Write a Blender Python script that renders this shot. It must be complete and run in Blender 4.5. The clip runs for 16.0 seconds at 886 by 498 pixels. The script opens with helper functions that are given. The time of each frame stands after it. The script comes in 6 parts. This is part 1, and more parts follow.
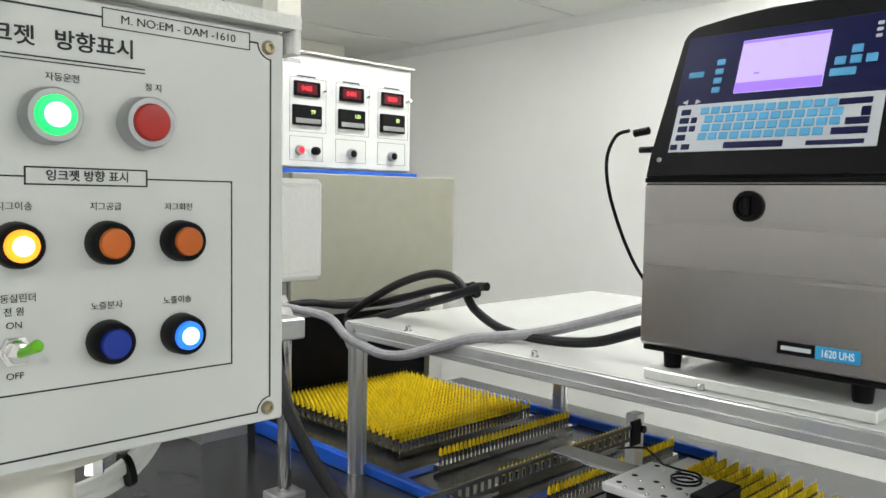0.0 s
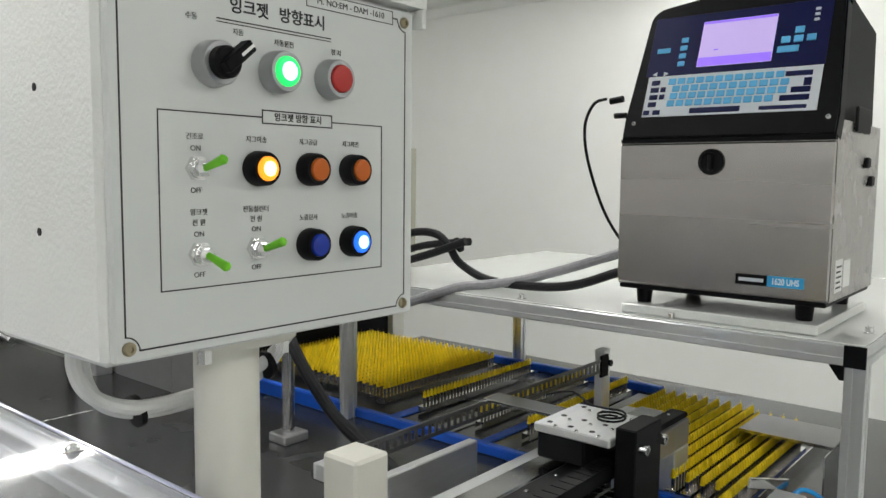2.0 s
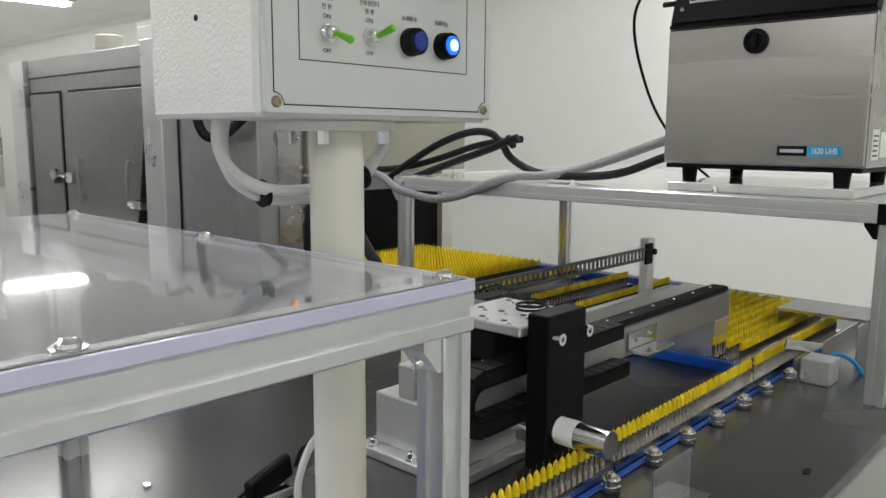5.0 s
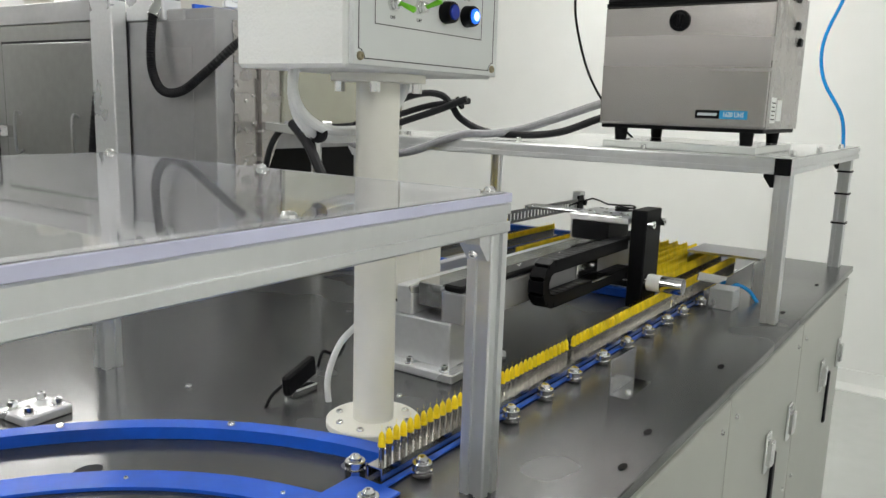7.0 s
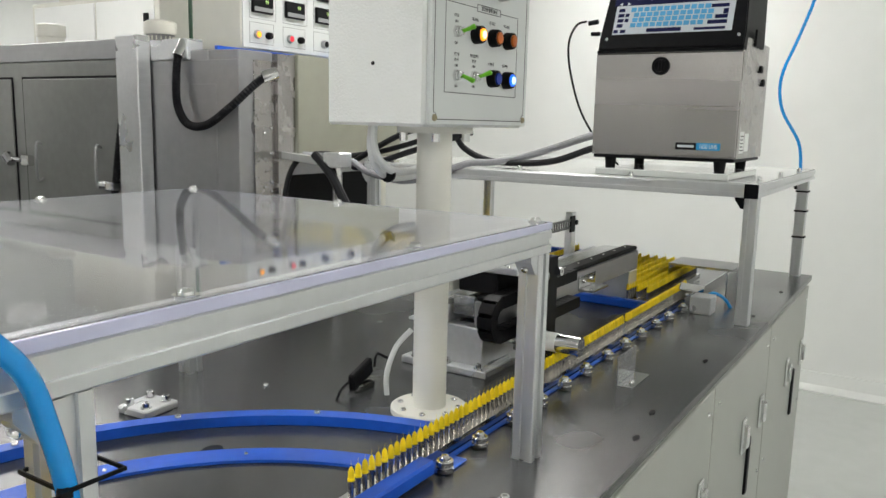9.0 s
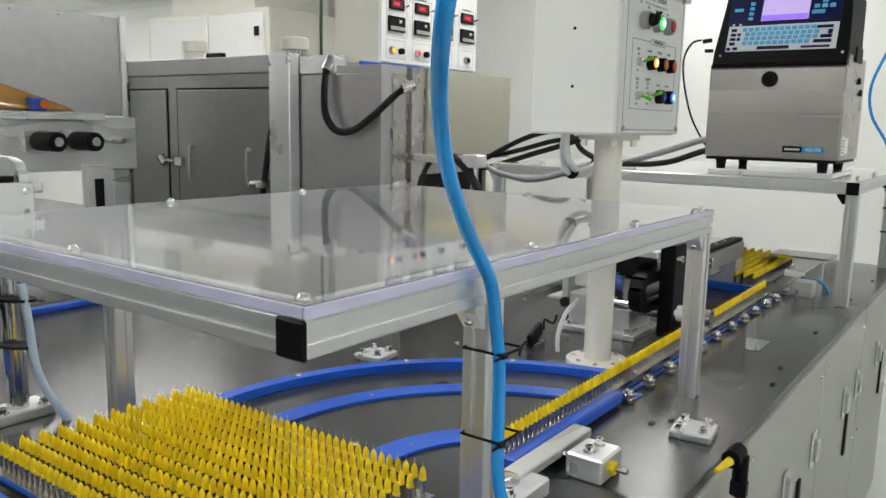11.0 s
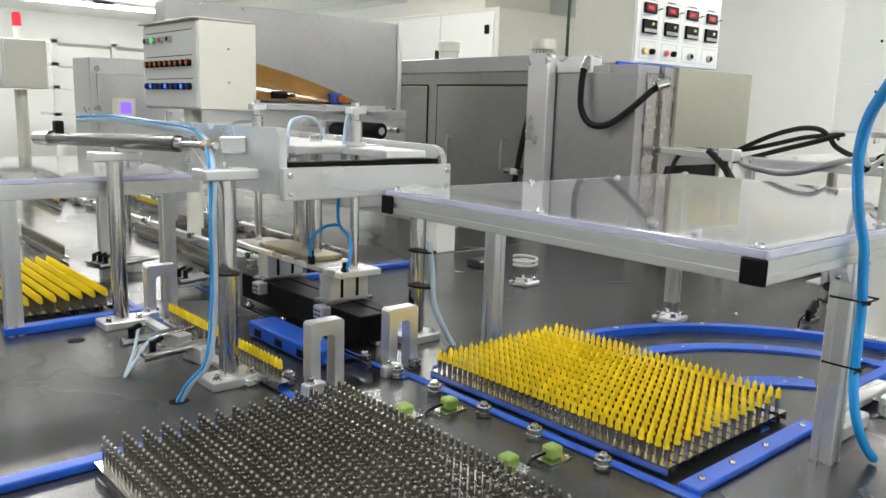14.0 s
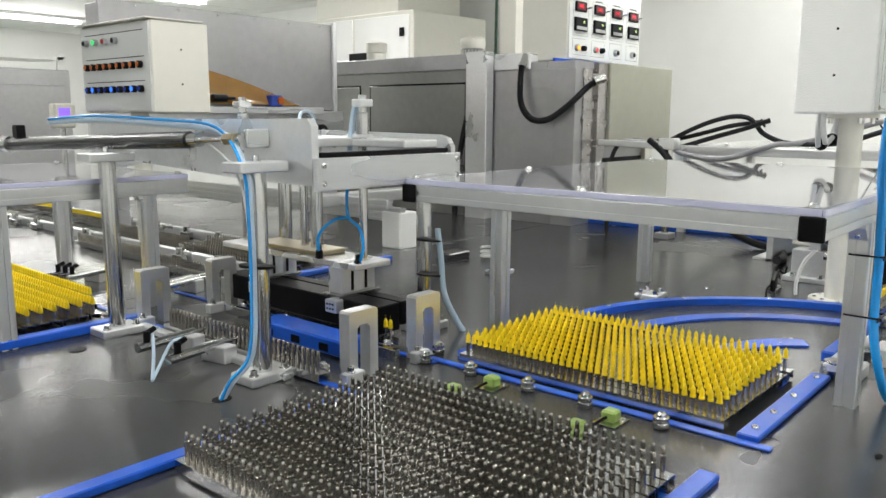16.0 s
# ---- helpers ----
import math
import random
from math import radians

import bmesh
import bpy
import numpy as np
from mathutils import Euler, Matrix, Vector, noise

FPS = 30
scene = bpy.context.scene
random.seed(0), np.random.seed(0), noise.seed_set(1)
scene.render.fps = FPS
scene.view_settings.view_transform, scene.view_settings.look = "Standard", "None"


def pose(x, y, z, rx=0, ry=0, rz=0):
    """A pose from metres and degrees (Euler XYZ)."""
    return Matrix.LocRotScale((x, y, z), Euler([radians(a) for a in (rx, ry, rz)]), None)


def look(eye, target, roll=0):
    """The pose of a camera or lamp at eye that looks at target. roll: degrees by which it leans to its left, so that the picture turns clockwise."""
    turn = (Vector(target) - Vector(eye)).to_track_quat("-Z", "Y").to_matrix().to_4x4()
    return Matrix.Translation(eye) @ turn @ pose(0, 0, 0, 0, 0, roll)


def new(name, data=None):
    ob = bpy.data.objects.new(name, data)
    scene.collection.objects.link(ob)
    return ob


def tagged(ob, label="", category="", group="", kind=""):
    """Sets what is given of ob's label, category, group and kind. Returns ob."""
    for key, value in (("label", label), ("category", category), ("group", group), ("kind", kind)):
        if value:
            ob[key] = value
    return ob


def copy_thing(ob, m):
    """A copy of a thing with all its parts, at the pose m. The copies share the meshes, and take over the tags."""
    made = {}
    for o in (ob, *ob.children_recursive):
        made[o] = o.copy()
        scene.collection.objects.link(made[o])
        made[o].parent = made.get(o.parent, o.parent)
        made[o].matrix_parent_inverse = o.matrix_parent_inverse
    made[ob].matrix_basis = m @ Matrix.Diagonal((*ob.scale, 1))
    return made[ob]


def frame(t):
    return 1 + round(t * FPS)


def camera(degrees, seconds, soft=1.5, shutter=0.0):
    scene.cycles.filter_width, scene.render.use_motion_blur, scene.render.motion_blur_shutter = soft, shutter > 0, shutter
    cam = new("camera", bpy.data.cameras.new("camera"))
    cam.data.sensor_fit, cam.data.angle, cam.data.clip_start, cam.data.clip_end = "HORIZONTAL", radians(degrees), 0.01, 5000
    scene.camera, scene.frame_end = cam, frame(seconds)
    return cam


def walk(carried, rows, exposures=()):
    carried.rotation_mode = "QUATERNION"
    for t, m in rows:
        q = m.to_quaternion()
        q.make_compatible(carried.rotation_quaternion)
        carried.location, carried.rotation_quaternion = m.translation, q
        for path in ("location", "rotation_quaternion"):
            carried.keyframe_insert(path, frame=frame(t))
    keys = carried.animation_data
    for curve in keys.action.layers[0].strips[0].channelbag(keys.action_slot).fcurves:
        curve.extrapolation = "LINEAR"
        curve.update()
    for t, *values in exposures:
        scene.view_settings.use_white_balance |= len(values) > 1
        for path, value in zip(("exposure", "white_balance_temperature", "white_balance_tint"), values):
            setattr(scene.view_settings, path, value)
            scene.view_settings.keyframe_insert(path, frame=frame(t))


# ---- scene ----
cam = camera(59.0, 16.0)
PATH = [
    (0, (0.615, -0.325, 1.443), (2.003, 1.109, 1.31), 1.0),
    (0.5, (0.538, -0.32, 1.446), (1.949, 1.093, 1.327), 0.8),
    (1, (0.468, -0.314, 1.446), (1.908, 1.066, 1.302), 0.5),
    (1.5, (0.418, -0.323, 1.436), (1.906, 1.004, 1.267), 0.7),
    (2, (0.397, -0.331, 1.41), (1.928, 0.943, 1.225), 0.6),
    (2.5, (0.375, -0.342, 1.384), (1.917, 0.918, 1.198), -0.1),
    (3, (0.352, -0.35, 1.356), (1.878, 0.931, 1.186), -0.8),
    (3.5, (0.338, -0.348, 1.317), (1.836, 0.963, 1.125), -0.8),
    (4, (0.322, -0.358, 1.289), (1.78, 0.991, 1.059), -0.5),
    (4.2, (0.315, -0.363, 1.286), (1.762, 0.994, 1.037), -0.1),
    (6.5, (0.116, -0.406, 1.258), (1.677, 0.794, 0.909), 1.4),
    (7, (0.033, -0.405, 1.255), (1.65, 0.716, 0.894), 1.8),
    (7.5, (-0.041, -0.407, 1.254), (1.614, 0.659, 0.899), 1.7),
    (8, (-0.095, -0.415, 1.265), (1.578, 0.625, 0.924), 1.6),
    (10.5, (-0.483, -0.448, 1.317), (1.151, 0.669, 1.033), 1.1),
    (11, (-0.6, -0.415, 1.304), (0.996, 0.747, 0.986), 1.2),
    (11.5, (-0.696, -0.4, 1.3), (0.854, 0.821, 0.971), 1.2),
    (12, (-0.758, -0.41, 1.309), (0.717, 0.902, 0.984), 1.8),
    (12.5, (-0.823, -0.414, 1.306), (0.579, 0.969, 0.957), 2.0),
    (13, (-0.913, -0.421, 1.303), (0.402, 1.043, 0.944), 1.6),
    (13.5, (-0.984, -0.418, 1.31), (0.292, 1.079, 0.948), 1.7),
    (14, (-1.03, -0.408, 1.311), (0.271, 1.07, 0.959), 1.8),
    (14.5, (-1.093, -0.395, 1.313), (0.26, 1.039, 0.976), 1.7),
    (15, (-1.147, -0.366, 1.303), (0.255, 1.017, 0.958), 1.3),
    (15.5, (-1.198, -0.323, 1.289), (0.257, 1.006, 0.946), 0.8),
    (16, (-1.213, -0.274, 1.277), (0.28, 1.014, 0.945), 0.3),
]
walk(cam, [(t, look(eye, target, roll)) for t, eye, target, roll in PATH],
     [(0, -0.30), (0.5, -0.36), (1.5, -0.56), (3.5, -0.66), (4.2, -0.66), (6.5, -0.50), (8.0, -0.42), (10.5, -0.64), (11.5, -0.48), (12.5, -0.36), (13.0, -0.33), (14.5, -0.31), (16, -0.32)])

LAMP, TUBE = 7.2, 43.0

# ---- light ----
world = bpy.data.worlds.new("world")
scene.world = world
world.use_nodes = True
world.node_tree.nodes["Background"].inputs[0].default_value = (0.9, 0.95, 1.0, 1)
world.node_tree.nodes["Background"].inputs[1].default_value = 0.25
scene.view_settings.exposure = 0.0

T = 0.85          # height of the machine's table top
CEIL = 2.40


# ---- materials ----
def material(name, colour, rough=0.5, metal=0.0, grain=0.0, scale=40.0, bump=0.0, bump_scale=200.0, stretch=(1, 1, 1), vary=0.0,
             emit=None, emit_strength=0.0, coat=0.0, transmission=0.0, ior=1.45, rough_vary=0.0, spec=0.5):
    m = bpy.data.materials.new(name)
    m.use_nodes = True
    nt = m.node_tree
    b = nt.nodes["Principled BSDF"]
    b.inputs["Base Color"].default_value = (*colour, 1)
    b.inputs["Roughness"].default_value = rough
    b.inputs["Metallic"].default_value = metal
    b.inputs["Coat Weight"].default_value = coat
    b.inputs["Transmission Weight"].default_value = transmission
    b.inputs["IOR"].default_value = ior
    b.inputs["Specular IOR Level"].default_value = spec
    if emit:
        b.inputs["Emission Color"].default_value = (*emit, 1)
        b.inputs["Emission Strength"].default_value = emit_strength
    if grain or bump or vary or rough_vary:
        tc = nt.nodes.new("ShaderNodeTexCoord")
        mp = nt.nodes.new("ShaderNodeMapping")
        mp.inputs["Scale"].default_value = stretch
        nt.links.new(tc.outputs["Object"], mp.inputs[0])
    if grain or vary or rough_vary:
        n1 = nt.nodes.new("ShaderNodeTexNoise")
        n1.inputs["Scale"].default_value = scale
        n1.inputs["Detail"].default_value = 6
        n2 = nt.nodes.new("ShaderNodeTexNoise")
        n2.inputs["Scale"].default_value = scale * 0.09
        n2.inputs["Detail"].default_value = 3
        for n in (n1, n2):
            nt.links.new(mp.outputs[0], n.inputs["Vector"])
        add = nt.nodes.new("ShaderNodeMath")
        add.operation = "ADD"
        nt.links.new(n1.outputs[0], add.inputs[0])
        nt.links.new(n2.outputs[0], add.inputs[1])
        half = nt.nodes.new("ShaderNodeMath")
        half.operation = "MULTIPLY"
        half.inputs[1].default_value = 0.5
        nt.links.new(add.outputs[0], half.inputs[0])
        src = half.outputs[0]
        if vary:
            oi = nt.nodes.new("ShaderNodeObjectInfo")
            mr = nt.nodes.new("ShaderNodeMapRange")
            mr.inputs[3].default_value = -vary
            mr.inputs[4].default_value = vary
            nt.links.new(oi.outputs["Random"], mr.inputs[0])
            ad = nt.nodes.new("ShaderNodeMath")
            ad.operation = "ADD"
            nt.links.new(src, ad.inputs[0])
            nt.links.new(mr.outputs[0], ad.inputs[1])
            src = ad.outputs[0]
        if grain or vary:
            ramp = nt.nodes.new("ShaderNodeValToRGB")
            g = grain or 0.1
            ramp.color_ramp.elements[0].position = 0.3
            ramp.color_ramp.elements[1].position = 0.7
            ramp.color_ramp.elements[0].color = (*[c * (1 - g) for c in colour], 1)
            ramp.color_ramp.elements[1].color = (*[min(1, c * (1 + g)) for c in colour], 1)
            nt.links.new(src, ramp.inputs[0])
            nt.links.new(ramp.outputs[0], b.inputs["Base Color"])
        if rough_vary:
            rr = nt.nodes.new("ShaderNodeMapRange")
            rr.inputs[1].default_value, rr.inputs[2].default_value = 0.3, 0.7
            rr.inputs[3].default_value, rr.inputs[4].default_value = max(0.02, rough - rough_vary), rough + rough_vary
            nt.links.new(n2.outputs[0], rr.inputs[0])
            nt.links.new(rr.outputs[0], b.inputs["Roughness"])
    if bump:
        n3 = nt.nodes.new("ShaderNodeTexNoise")
        n3.inputs["Scale"].default_value = bump_scale
        n3.inputs["Detail"].default_value = 3
        nt.links.new(mp.outputs[0], n3.inputs["Vector"])
        bp = nt.nodes.new("ShaderNodeBump")
        bp.inputs["Strength"].default_value = bump
        bp.inputs["Distance"].default_value = 0.002
        nt.links.new(n3.outputs[0], bp.inputs["Height"])
        nt.links.new(bp.outputs[0], b.inputs["Normal"])
    return m


M_WALL = material("wall_paint", (0.895, 0.902, 0.882), 0.45, grain=0.02, scale=8, bump=0.02, bump_scale=60)
M_CEIL = material("ceiling_panel", (0.84, 0.85, 0.82), 0.4, grain=0.03, scale=6)
M_FLOOR = material("floor_epoxy", (0.55, 0.57, 0.55), 0.18, grain=0.06, scale=10, rough_vary=0.06)
M_TABLE = material("table_steel", (0.034, 0.035, 0.037), 0.24, 0.0, grain=0.10, scale=30, rough_vary=0.06, bump=0.010, bump_scale=300, spec=0.75)
M_TSIDE = material("side_panel_paint", (0.37, 0.38, 0.345), 0.3, grain=0.03, scale=14)
M_ALU = material("anodised_aluminium", (0.72, 0.73, 0.74), 0.34, 0.85, grain=0.05, scale=60, stretch=(1, 1, 0.1))
M_PLATE = material("milled_aluminium", (0.76, 0.77, 0.78), 0.30, 0.72, grain=0.07, scale=90, stretch=(0.15, 1, 1), rough_vary=0.06)
M_STEEL = material("polished_steel", (0.62, 0.62, 0.62), 0.14, 1.0, grain=0.05, scale=50, rough_vary=0.05)
M_PIN = material("pin_steel", (0.40, 0.375, 0.34), 0.26, 1.0, grain=0.08, scale=120, vary=0.2)
M_BRUSH = material("brushed_stainless", (0.44, 0.418, 0.410), 0.26, 0.95, grain=0.014, scale=260, stretch=(1, 0.02, 1), rough_vary=0.05)
M_OVEN = material("grey_hammered_paint", (0.30, 0.30, 0.29), 0.34, 0.6, grain=0.10, scale=30, bump=0.03, bump_scale=150, rough_vary=0.06)
M_OVEN_L = material("light_grey_steel", (0.40, 0.40, 0.41), 0.33, 0.6, grain=0.08, scale=30, rough_vary=0.06)
M_HOODG = material("olive_grey_paint", (0.33, 0.33, 0.27), 0.35, 0.2, grain=0.05, scale=24)
M_WHITE = material("white_powder_coat", (0.80, 0.81, 0.79), 0.38, grain=0.02, scale=30, bump=0.55, bump_scale=260)
M_PANEL = material("panel_face", (0.64, 0.66, 0.65), 0.32, grain=0.015, scale=20)
M_CREAM = material("cream_paint", (0.76, 0.75, 0.68), 0.35, grain=0.03, scale=24, bump=0.04, bump_scale=200)
M_BLUE = material("blue_plastic", (0.008, 0.088, 0.52), 0.36, grain=0.12, scale=60, rough_vary=0.08)
M_YEL = material("yellow_cap", (0.84, 0.62, 0.004), 0.42, grain=0.10, scale=100, vary=0.25)
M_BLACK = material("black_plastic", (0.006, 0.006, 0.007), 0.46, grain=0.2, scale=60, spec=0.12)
M_RUBBER = material("black_rubber_hose", (0.010, 0.010, 0.012), 0.5, grain=0.2, scale=80, spec=0.25)
M_GREYSL = material("grey_cable_sleeve", (0.30, 0.30, 0.32), 0.45, grain=0.2, scale=90, bump=0.4, bump_scale=160)
M_HOSE = material("blue_air_hose", (0.01, 0.28, 0.72), 0.22, grain=0.08, scale=40, coat=0.3)
M_HOSEL = material("pale_blue_air_hose", (0.45, 0.58, 0.70), 0.3, grain=0.08, scale=40)
M_ACR = material("clear_acrylic", (0.95, 0.96, 1.0), 0.035, transmission=0.94, ior=1.49, rough_vary=0.012, scale=16)
M_ACRE = material("acrylic_edge", (0.60, 0.61, 0.80), 0.12, ior=1.49, grain=0.12, scale=14, coat=0.5)
M_GLOSSW = material("glossy_white_board", (0.72, 0.74, 0.72), 0.12, grain=0.02, scale=12, coat=0.4)
M_WCABLE = material("white_cable", (0.68, 0.69, 0.68), 0.4, grain=0.04, scale=50)
M_INK = material("black_print", (0.015, 0.015, 0.018), 0.5)
M_NAVY = material("navy_keypad", (0.003, 0.005, 0.055), 0.45, grain=0.1, scale=40, spec=0.22)
M_KEY = material("light_blue_key", (0.10, 0.42, 0.72), 0.4, vary=0.1)
M_KPAD = material("pale_keypad_foil", (0.62, 0.66, 0.70), 0.35, grain=0.02, scale=40)
M_TOGGLE = material("green_toggle_sleeve", (0.16, 0.55, 0.02), 0.3, grain=0.08, scale=100)
M_CHROME = material("chrome", (0.75, 0.75, 0.75), 0.12, 1.0, grain=0.03, scale=60)
M_BEZEL = material("satin_bezel", (0.42, 0.43, 0.44), 0.35, 0.8, grain=0.05, scale=80)
M_GREENB = material("lime_sensor_block", (0.26, 0.38, 0.09), 0.4, grain=0.06, scale=60)
M_AMBERFILM = material("amber_film", (0.34, 0.17, 0.03), 0.09, grain=0.25, scale=7, transmission=0.2, coat=0.6)
M_ORANGE = material("orange_lens", (0.50, 0.11, 0.008), 0.3, grain=0.05, scale=60)
M_RED = material("red_lens", (0.40, 0.018, 0.015), 0.3, grain=0.05, scale=60)
M_BLUEL = material("blue_lens", (0.008, 0.03, 0.30), 0.25, grain=0.05, scale=60)
M_DARKST = material("dark_steel", (0.13, 0.13, 0.13), 0.28, 0.85, grain=0.08, scale=60)
M_GOLD = material("brass", (0.38, 0.33, 0.22), 0.32, 0.85, grain=0.08, scale=60)


def glowing(name, colour, strength):
    return material(name, colour, 0.3, emit=colour, emit_strength=strength)


M_GREEN_ON = glowing("green_lamp_lit", (0.02, 0.9, 0.16), 1.3)
M_GREEN_CORE = glowing("green_lamp_core", (0.70, 1.0, 0.88), 2.4)
M_AMBER_ON = glowing("amber_lamp_lit", (1.0, 0.36, 0.02), 1.5)
M_AMBER_CORE = glowing("amber_lamp_core", (1.0, 0.85, 0.50), 2.2)
M_BLUE_ON = glowing("blue_lamp_lit", (0.02, 0.16, 1.0), 1.5)
M_BLUE_CORE = glowing("blue_lamp_core", (0.55, 0.80, 1.0), 2.2)
M_RED_ON = glowing("red_digits", (0.8, 0.03, 0.05), 0.5)
M_RDISP = glowing("dark_red_display", (0.07, 0.004, 0.008), 0.3)
M_GRN_DIG = glowing("green_digits", (0.55, 0.8, 0.25), 0.35)
M_SCREEN = glowing("lcd_screen", (0.58, 0.46, 0.88), 0.50)
M_SCREENV = glowing("lcd_violet", (0.30, 0.16, 0.92), 0.75)
M_TUBE = glowing("fluorescent_tube", (1.0, 0.99, 0.96), TUBE)


# ---- mesh building ----
class MB:
    """Collects simple solids into one mesh."""

    def __init__(self):
        self.v, self.f = [], []

    def add(self, vs, fs, m=None):
        o = len(self.v)
        self.v += [tuple(m @ Vector(p)) for p in vs] if m else [tuple(p) for p in vs]
        self.f += [tuple(i + o for i in f) for f in fs]
        return self

    def box(self, x0, x1, y0, y1, z0, z1, b=0.0, m=None):
        if b <= 0:
            vs = [(x, y, z) for x in (x0, x1) for y in (y0, y1) for z in (z0, z1)]
            fs = [(0, 1, 3, 2), (4, 6, 7, 5), (0, 4, 5, 1), (2, 3, 7, 6), (0, 2, 6, 4), (1, 5, 7, 3)]
            return self.add(vs, fs, m)
        b = min(b, 0.45 * min(x1 - x0, y1 - y0, z1 - z0))
        vs, ix = [], {}
        for i, x in enumerate((x0, x1)):
            for j, y in enumerate((y0, y1)):
                for k, z in enumerate((z0, z1)):
                    sx, sy, sz = (1 - 2 * i) * b, (1 - 2 * j) * b, (1 - 2 * k) * b
                    for a, p in enumerate(((x, y + sy, z + sz), (x + sx, y, z + sz), (x + sx, y + sy, z))):
                        ix[i, j, k, a] = len(vs)
                        vs.append(p)
        fs = []
        for i in (0, 1):
            fs.append((ix[i, 0, 0, 0], ix[i, 1, 0, 0], ix[i, 1, 1, 0], ix[i, 0, 1, 0]))
            fs.append((ix[0, i, 0, 1], ix[1, i, 0, 1], ix[1, i, 1, 1], ix[0, i, 1, 1]))
            fs.append((ix[0, 0, i, 2], ix[1, 0, i, 2], ix[1, 1, i, 2], ix[0, 1, i, 2]))
        for i in (0, 1):
            for j in (0, 1):
                fs.append((ix[i, j, 0, 0], ix[i, j, 1, 0], ix[i, j, 1, 1], ix[i, j, 0, 1]))
                fs.append((ix[i, 0, j, 0], ix[i, 1, j, 0], ix[i, 1, j, 2], ix[i, 0, j, 2]))
                fs.append((ix[0, i, j, 1], ix[1, i, j, 1], ix[1, i, j, 2], ix[0, i, j, 2]))
                for k in (0, 1):
                    fs.append((ix[i, j, k, 0], ix[i, j, k, 1], ix[i, j, k, 2]))
        return self.add(vs, fs, m)

    def lathe(self, profile, n=16, m=None, caps=True):
        """profile: (radius, height) rows, turned about z."""
        vs, fs = [], []
        for r, z in profile:
            for i in range(n):
                a = 2 * math.pi * i / n
                vs.append((r * math.cos(a), r * math.sin(a), z))
        for k in range(len(profile) - 1):
            for i in range(n):
                j = (i + 1) % n
                fs.append((k * n + i, k * n + j, (k + 1) * n + j, (k + 1) * n + i))
        if caps:
            fs.append(tuple(range(n))[::-1])
            fs.append(tuple(range((len(profile) - 1) * n, len(profile) * n)))
        return self.add(vs, fs, m)

    def cyl(self, p, q, r, n=16, r2=None):
        p, q = Vector(p), Vector(q)
        d = q - p
        m = Matrix.Translation(p) @ d.to_track_quat("Z", "Y").to_matrix().to_4x4()
        return self.lathe([(r, 0), (r if r2 is None else r2, d.length)], n, m)

    def prism(self, poly, axis, a, b, m=None):
        """A closed outline, drawn in the two other axes, pushed along an axis from a to b."""
        def at(u, w, s):
            return {"x": (s, u, w), "y": (u, s, w), "z": (u, w, s)}[axis]
        n = len(poly)
        vs = [at(u, w, a) for u, w in poly] + [at(u, w, b) for u, w in poly]
        fs = [tuple(range(n))[::-1], tuple(range(n, 2 * n))] + [(i, (i + 1) % n, n + (i + 1) % n, n + i) for i in range(n)]
        return self.add(vs, fs, m)

    def tube(self, pts, r, n=10, steps=6, rib=0.0):
        """A round tube through the points, smoothed."""
        pts = [Vector(p) for p in pts]
        line = []
        for i in range(len(pts) - 1):
            p0, p1, p2, p3 = pts[max(i - 1, 0)], pts[i], pts[i + 1], pts[min(i + 2, len(pts) - 1)]
            for s in range(steps):
                u = s / steps
                line.append(0.5 * ((2 * p1) + (p2 - p0) * u + (2 * p0 - 5 * p1 + 4 * p2 - p3) * u * u + (3 * p1 - p0 - 3 * p2 + p3) * u ** 3))
        line.append(pts[-1])
        vs, fs = [], []
        side = None
        for i, p in enumerate(line):
            d = (line[min(i + 1, len(line) - 1)] - line[max(i - 1, 0)]).normalized()
            if side is None:
                side = d.orthogonal().normalized()
            side = (side - d * side.dot(d)).normalized()
            up = d.cross(side)
            for k in range(n):
                a = 2 * math.pi * k / n
                vs.append(p + r * (1 + rib * (i % 2)) * (math.cos(a) * side + math.sin(a) * up))
        for i in range(len(line) - 1):
            for k in range(n):
                j = (k + 1) % n
                fs.append((i * n + k, i * n + j, (i + 1) * n + j, (i + 1) * n + k))
        fs.append(tuple(range(n))[::-1])
        fs.append(tuple(range((len(line) - 1) * n, len(line) * n)))
        return self.add(vs, fs)

    def mesh(self, name, mat, smooth=True):
        me = bpy.data.meshes.new(name)
        me.from_pydata(self.v, [], self.f)
        if len(self.f) < 40000:
            bm = bmesh.new()
            bm.from_mesh(me)
            bmesh.ops.recalc_face_normals(bm, faces=bm.faces)
            bm.to_mesh(me)
            bm.free()
        if smooth:
            me.shade_smooth()
            me.set_sharp_from_angle(angle=radians(32))
        me.materials.append(mat)
        return me


def part(name, mb, mat, parent=None, label="", at=None):
    """Links a mesh as one object, under a thing or a part, or alone."""
    me = mb if isinstance(mb, bpy.types.Mesh) else mb.mesh(name, mat)
    ob = new(name, me)
    if parent:
        ob.parent = parent
    if at is not None:
        ob.matrix_basis = at if isinstance(at, Matrix) else Matrix.Translation(at)
    if label:
        ob["label"] = label
    return ob


def thing(name, at, label, category, group=""):
    ob = new(name)
    ob.empty_display_size = 0.02
    ob.matrix_basis = at if isinstance(at, Matrix) else Matrix.Translation(at)
    return tagged(ob, label, category, group)


def structure(name, mb, mat, label, category):
    return tagged(part(name, mb, mat), label, category, "", "structure")


def box(*a, **k):
    return MB().box(*a, **k)


def cyl(*a, **k):
    return MB().cyl(*a, **k)


